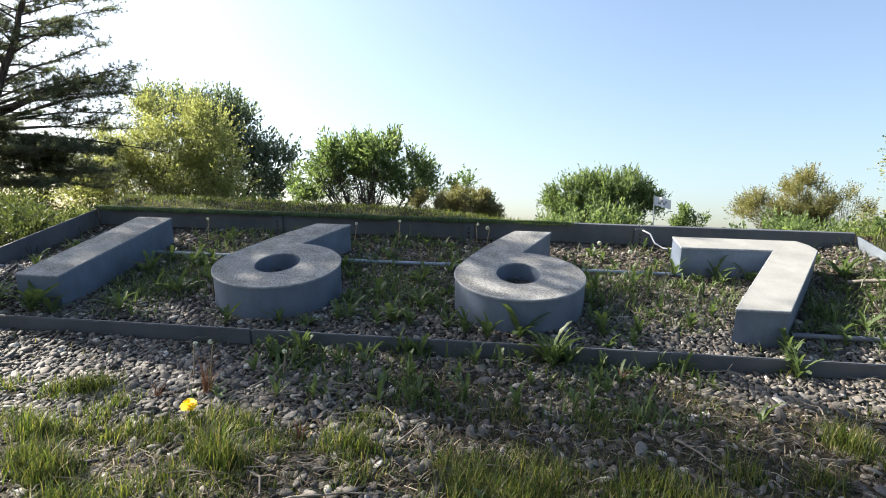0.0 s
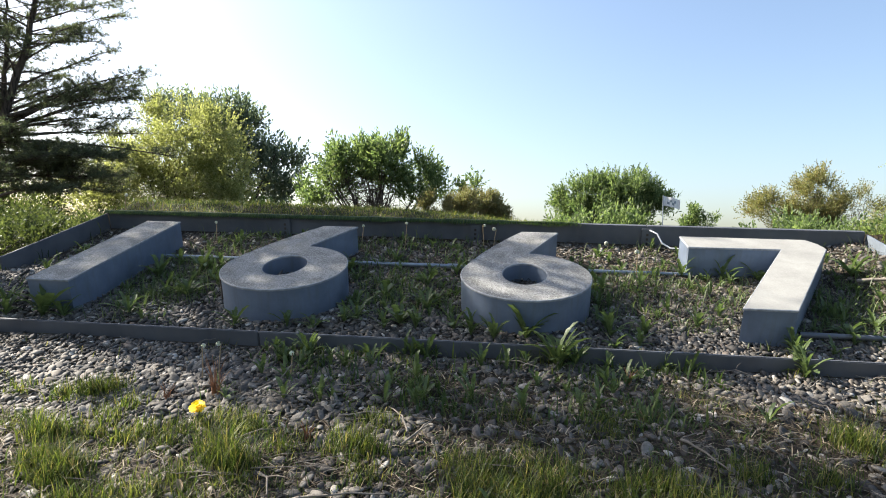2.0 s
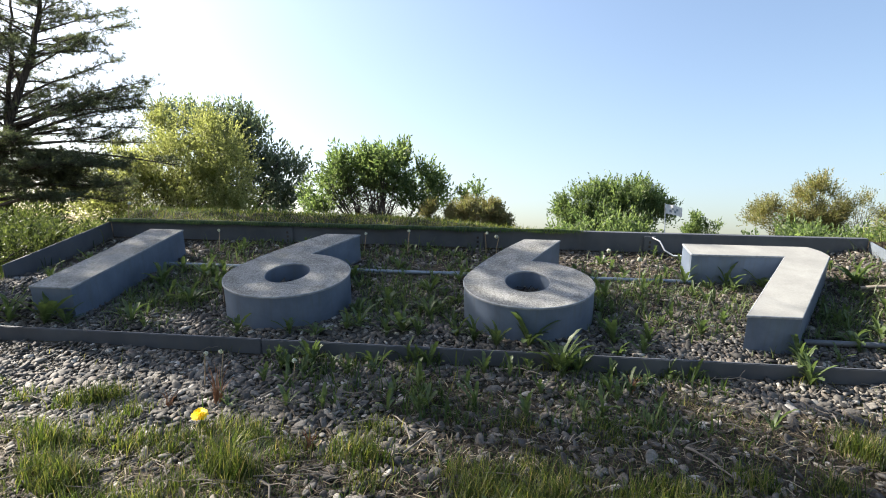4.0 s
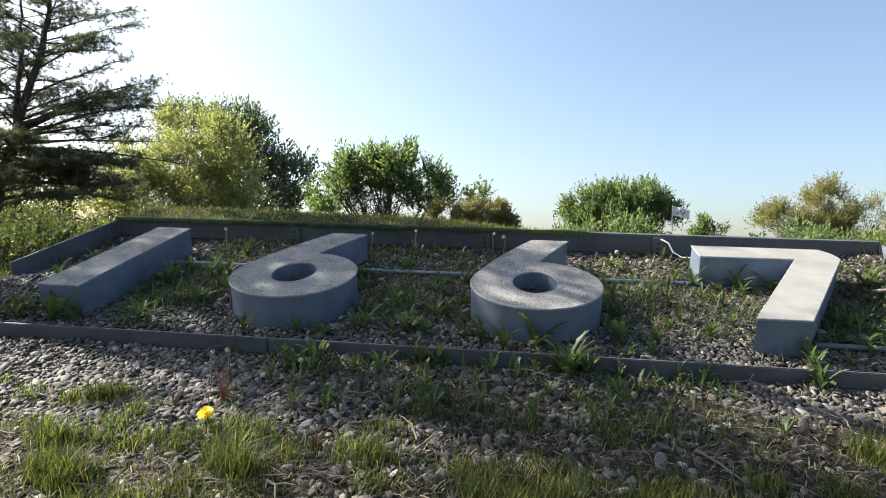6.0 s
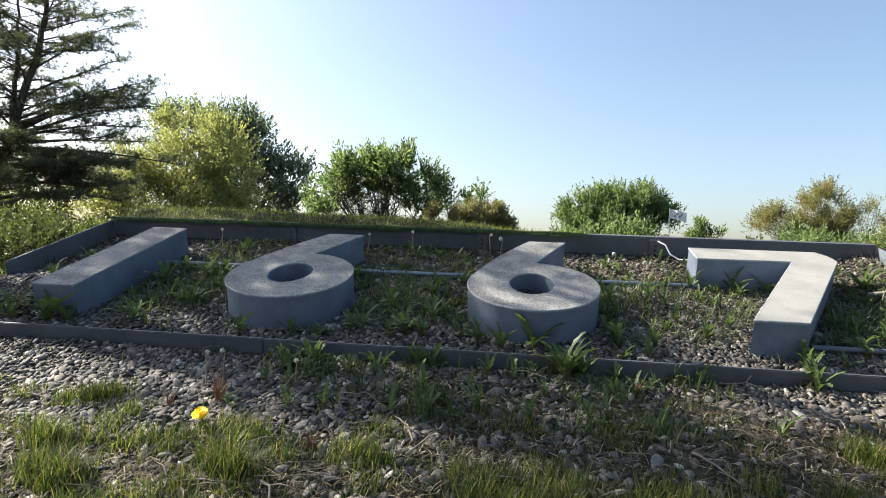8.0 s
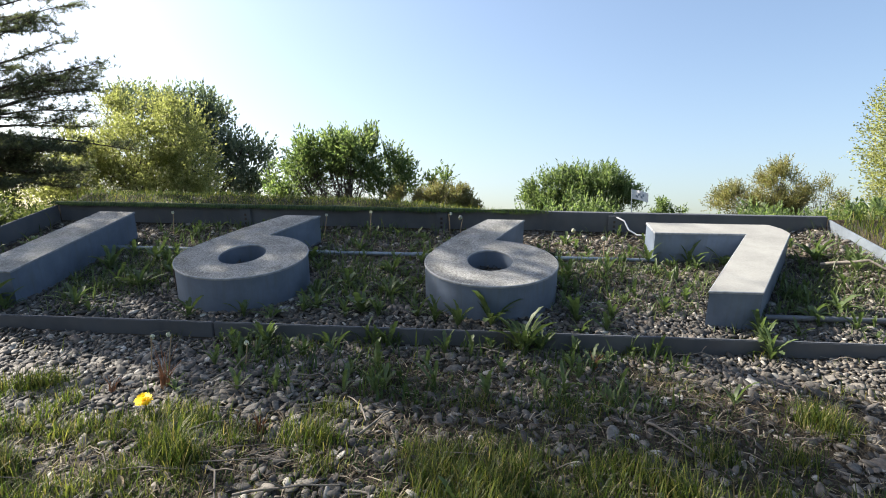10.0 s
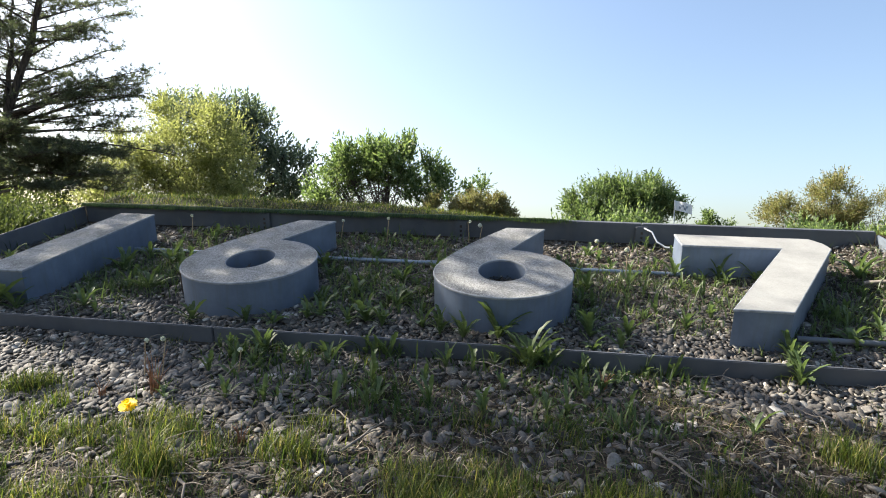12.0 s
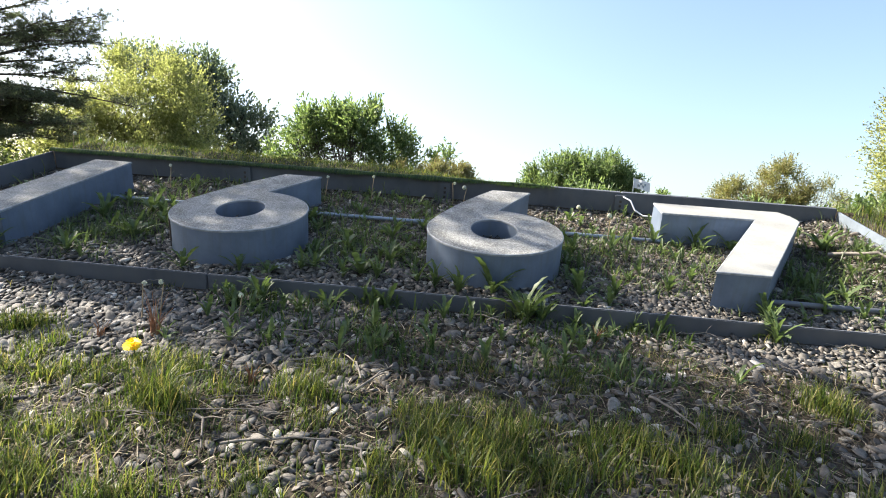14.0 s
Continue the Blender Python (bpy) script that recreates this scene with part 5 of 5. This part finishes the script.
def pine(label, stems, boughs, seed):
    """stems: (points of the stem in the world, foot first; foot radius; number of boughs; longest reach)."""
    random.seed(seed)
    base = Vector(stems[0][0][0])
    ob = new("pine_tree")
    ob.matrix_world = Matrix.Translation(base)
    tagged(ob, label, "tree")
    cs, ds = [], []
    for si, (path, r0, count, reach) in enumerate(stems):
        pts = [Vector(p) - base for p in path]
        fine = []
        for a, b in zip(pts, pts[1:]):
            for k in range(5):
                fine.append(a.lerp(b, k / 5) + Vector((random.uniform(-1, 1), random.uniform(-1, 1), 0)) * 0.014)
        fine.append(pts[-1])
        total = len(fine) - 1
        rad = [r0 * (1 - 0.85 * k / total) for k in range(total + 1)]
        v, f = tube(fine, rad, 10)
        mpart("trunk" if si == 0 else "stem", mesh_from("trunk", v, f, M_BARK_DARK), ob)
        own = []
        for k in range(count):
            q = 0.20 + 0.79 * k / count
            own.append((q, k * 2.4 + random.uniform(-0.4, 0.4), reach * (0.62 + 0.5 * smooth01(0.2, 0.5, q) - 0.85 * smooth01(0.55, 1.0, q)) * random.uniform(0.55, 1.15), random.uniform(-0.15, 0.40) + 0.28 * q, random.uniform(0.7, 1.2)))
        own += [b[1:] for b in boughs if b[0] == si]
        for q, a, ln_, rise, lush in own:
            i = min(total - 1, int(q * total))
            p = fine[i].lerp(fine[i + 1], q * total - i)
            wood, t_, d_ = bough(p, a, ln_, rise, max(0.006, rad[i] * 0.34), lush)
            cs += t_
            ds += d_
            v, f = join_geo(wood)
            mpart("branch", mesh_from("branch", v, f, M_BARK_DARK), ob)
    cs, ds = np.array(cs), np.array(ds)
    per = 15
    c = np.repeat(cs, per, 0)
    d2 = np.repeat(ds, per, 0) * 0.55 + rng.normal(0, 0.62, (len(c), 3))
    d2 /= np.linalg.norm(d2, axis=1)[:, None]
    sdv = np.cross(d2, rng.normal(0, 1, d2.shape))
    sdv /= np.linalg.norm(sdv, axis=1)[:, None]
    nl = rng.uniform(0.04, 0.075, len(c))[:, None]
    vv = np.stack([c - sdv * 0.0030, c + sdv * 0.0030, c + d2 * nl + sdv * 0.0012], 1).reshape(-1, 3)
    mpart("needles", mesh_np("needles", vv, np.arange(len(vv)).reshape(-1, 3), M_NEEDLE, False), ob)
    return ob


# (stem, height along it, heading, length, rise, fullness)
pine_boughs = [(0, 0.60, 0.05, 0.95, -0.05, 0.55), (0, 0.58, -0.3, 0.9, -0.06, 0.44), (0, 0.64, 0.25, 0.8, 0.0, 0.5), (0, 0.39, 0.1, 1.45, 0.14, 0.88), (0, 0.38, 0.4, 1.55, 0.20, 0.94), (0, 0.37, -0.1, 1.5, 0.06, 0.88), (0, 0.36, 0.3, 1.6, 0.28, 0.88), (0, 0.35, 0.15, 1.7, 0.36, 0.83), (0, 0.37, -0.05, 1.3, 0.3, 0.83), (0, 0.36, 0.6, 1.7, 0.4, 0.83), (0, 0.33, 0.2, 1.75, 0.22, 0.88), (0, 0.35, 0.05, 1.6, 0.16, 0.94), (0, 0.34, 0.25, 1.65, 0.05, 0.94),
               (0, 0.33, 0.0, 1.5, -0.02, 0.83), (0, 0.32, 0.5, 1.6, 0.02, 0.83), (0, 0.38, -0.35, 1.2, -0.05, 0.66), (0, 0.31, 0.15, 2.3, -0.16, 0.5), (0, 0.28, -0.2, 1.5, -0.16, 1.9), (0, 0.26, 0.3, 1.6, -0.20, 1.9), (0, 0.24, -0.5, 1.4, -0.10, 1.9), (0, 0.22, 0.0, 1.6, -0.14, 2.1), (0, 0.27, 0.05, 1.7, -0.12, 1.9), (0, 0.25, -0.1, 1.2, 0.0, 1.9), (0, 0.23, 0.2, 1.3, 0.08, 1.9),
               (0, 0.20, 0.6, 1.5, -0.10, 1.9), (0, 0.18, -0.8, 1.4, -0.04, 1.9), (0, 0.31, -0.9, 1.3, -0.10, 1.1), (0, 0.28, -1.3, 1.1, -0.05, 1.6), (0, 0.16, 0.2, 1.6, -0.06, 2.1), (0, 0.14, -0.3, 1.5, -0.02, 2.1), (0, 0.30, 0.8, 1.4, -0.14, 1.1), (0, 0.25, 1.1, 1.3, -0.08, 1.6), (0, 0.21, -0.3, 1.2, 0.12, 1.9), (0, 0.18, 0.1, 1.1, 0.15, 1.9), (0, 0.26, -0.7, 1.2, 0.1, 1.8),
               (1, 0.28, 0.1, 1.3, -0.08, 1.6), (1, 0.34, -0.5, 1.2, -0.04, 0.99), (1, 0.22, -0.3, 1.2, 0.0, 1.8), (1, 0.26, -0.9, 1.1, 0.05, 1.6), (1, 0.55, 0.2, 0.9, 0.1, 0.55), (1, 0.40, 3.3, 1.2, 0.05, 0.55), (1, 0.6, -0.9, 0.9, 0.1, 0.55)]
pz = gz(-6.95, 5.0) - 0.06
pine("forked pine with dark slanting trunk and tufted needle branches",
     [([(-7.10, 5.0, pz), (-6.87, 5.0, 1.49), (-6.62, 5.0, 2.35), (-6.36, 5.0, 3.21), (-6.26, 5.0, 3.9), (-6.20, 5.0, 4.9)], 0.085, 48, 0.95),
      ([(-7.16, 5.02, pz), (-7.26, 5.05, 1.3), (-7.22, 5.1, 2.0), (-7.38, 5.1, 2.8), (-7.46, 5.1, 3.6), (-7.5, 5.1, 4.8)], 0.075, 44, 1.15),
      ([(-6.68, 5.0, 2.15), (-6.74, 5.05, 2.6), (-6.72, 5.1, 3.2), (-6.80, 5.12, 3.9), (-6.78, 5.1, 4.8)], 0.042, 26, 0.85)], pine_boughs, 11)
random.seed(5)


# the furrowed trunk beside the end of the bed
def big_tree(x, y):
    base = Vector((x, y, gz(x, y) - 0.04))
    ob = new("tree")
    ob.matrix_world = Matrix.Translation(base)
    tagged(ob, "large tree with deeply furrowed grey-brown bark", "tree")
    vs, fs = [], []
    sides, rows_n = 120, 190
    for j in range(rows_n + 1):
        z = 5.2 * j / rows_n
        r = 0.124 - 0.006 * z + 0.012 * math.exp(-z * 5)
        cx, cy = 0.085 * min(z, 1.6) + 0.02 * max(0, z - 1.6) - 0.068, 0.02 * z
        for i in range(sides):
            a = 2 * math.pi * i / sides
            wv = noise.noise((math.cos(a) * 4.2, math.sin(a) * 4.2, z * 1.3))
            fur = abs(noise.noise((math.cos(a) * 6.5 + 1.3 * wv, math.sin(a) * 6.5 + 1.3 * wv, z * 4.2)))
            rr = r * (1 + 0.05 * wv) - 0.030 * (1 - min(1, fur * 3.6))
            vs.append((cx + rr * math.cos(a), cy + rr * math.sin(a), z))
    for j in range(rows_n):
        for i in range(sides):
            k = (i + 1) % sides
            fs.append((j * sides + i, j * sides + k, (j + 1) * sides + k, (j + 1) * sides + i))
    mpart("trunk", mesh_from("trunk", vs, fs, M_BARK), ob)
    top = Vector((0.18, 0.10, 5.1))
    chunks, cs, ds = [], [], []
    for k in range(14):
        a = k * 2.4
        a += 2.0
        e = top + Vector((math.cos(a) * random.uniform(1.0, 2.0), math.sin(a) * random.uniform(1.0, 2.0), random.uniform(0.6, 2.8)))
        pts, rad = limb(top - Vector((0, 0, 0.3 + 0.02 * k)), e, 0.05, 0.012, 0.2, 6)
        chunks.append(tube(pts, rad, 7))
        for _ in range(60):
            c_ = pts[random.randint(2, 6)] + Vector((random.gauss(0, 0.4), random.gauss(0, 0.4), random.gauss(0, 0.3)))
            cs.append(tuple(c_))
            ds.append(tuple(Vector((random.gauss(0, 1), random.gauss(0, 1), random.gauss(0.3, 0.6))).normalized()))
    for v, f in chunks:
        mpart("limb", mesh_from("limb", v, f, M_BARK), ob)
    # long low limbs beyond the end of the bed, unseen, added to dapple the numerals with shade
    for k in range(9):
        e = Vector((-6.15 + random.uniform(-1.1, 1.0), 2.02 + random.uniform(-0.6, 0.6), 4.6 + random.uniform(-0.4, 0.4))) - base
        pts, rad = limb(Vector((0.12, 0.07, 3.2 + 0.03 * k)), e, 0.030, 0.008, 0.03, 8)
        v, f = tube(pts, rad, 7)
        mpart("limb", mesh_from("limb", v, f, M_BARK), ob)
        for _ in range(105):
            c_ = e.lerp(pts[6], random.random() * 0.25) + Vector((random.gauss(0, 0.34), random.gauss(0, 0.30), random.gauss(0, 0.22)))
            cs.append(tuple(c_))
            ds.append(tuple(Vector((random.gauss(0, 1), random.gauss(0, 1), random.gauss(0.1, 0.5))).normalized()))
    # sparser unseen limbs, added so that their shadow falls on the lower bank
    for k in range(6):
        e = Vector((-4.95 + random.uniform(-0.6, 0.6), 0.72 + random.uniform(-0.16, 0.16), 4.4 + random.uniform(-0.2, 0.2))) - base
        pts, rad = limb(Vector((0.12, 0.07, 3.3 + 0.03 * k)), e, 0.030, 0.008, 0.05, 8)
        v, f = tube(pts, rad, 7)
        mpart("limb", mesh_from("limb", v, f, M_BARK), ob)
        for _ in range(9):
            c_ = e.lerp(pts[6], random.random() * 0.3) + Vector((random.gauss(0, 0.28), random.gauss(0, 0.14), random.gauss(0, 0.14)))
            cs.append(tuple(c_))
            ds.append(tuple(Vector((random.gauss(0, 1), random.gauss(0, 1), random.gauss(0.1, 0.5))).normalized()))
    mpart("crown", leaf_cloud("crown", np.array(cs), np.array(ds), 0.08, 0.042, 9, M_L_GREEN, 0.07, 0.28), ob)


big_tree(-2.97, 0.30)

# flag in the meadow
flag = new("flag")
fz = gz(2.65, 9.3)
flag.matrix_world = Matrix.Translation((2.65, 9.3, fz))
tagged(flag, "small white flag on a thin pole in the meadow", "flag")
v, f = tube([(0, 0, 0), (0, 0, 1.80 - fz)], [0.011, 0.008], 8)
mpart("pole", mesh_from("pole", v, f, M_GALV), flag)
vs, fs = [], []
for i in range(9):
    for j in range(5):
        vs.append((0.30 * i / 8, 0.025 * math.sin(i * 1.1), 1.79 - fz - 0.17 * j / 4 - 0.07 * (i / 8) ** 1.3))
for i in range(8):
    for j in range(4):
        fs.append((i * 5 + j, i * 5 + j + 1, (i + 1) * 5 + j + 1, (i + 1) * 5 + j))
cloth = mpart("cloth", mesh_from("cloth", vs, fs, M_FLAG), flag)
vs, fs = [], []
for i in range(2, 7):
    for j in range(1, 4):
        vs.append((0.30 * i / 8, 0.025 * math.sin(i * 1.1) - 0.004, 1.79 - fz - 0.17 * j / 4 - 0.07 * (i / 8) ** 1.3 - 0.012 * (i % 2)))
for i in range(4):
    fs.append((i * 3, i * 3 + 1, (i + 1) * 3 + 1, (i + 1) * 3) if i % 2 else (i * 3 + 1, i * 3 + 2, (i + 1) * 3 + 2, (i + 1) * 3 + 1))
mark = mpart("mark", mesh_from("mark", vs, fs, M_GALV), cloth, "dark printed mark")
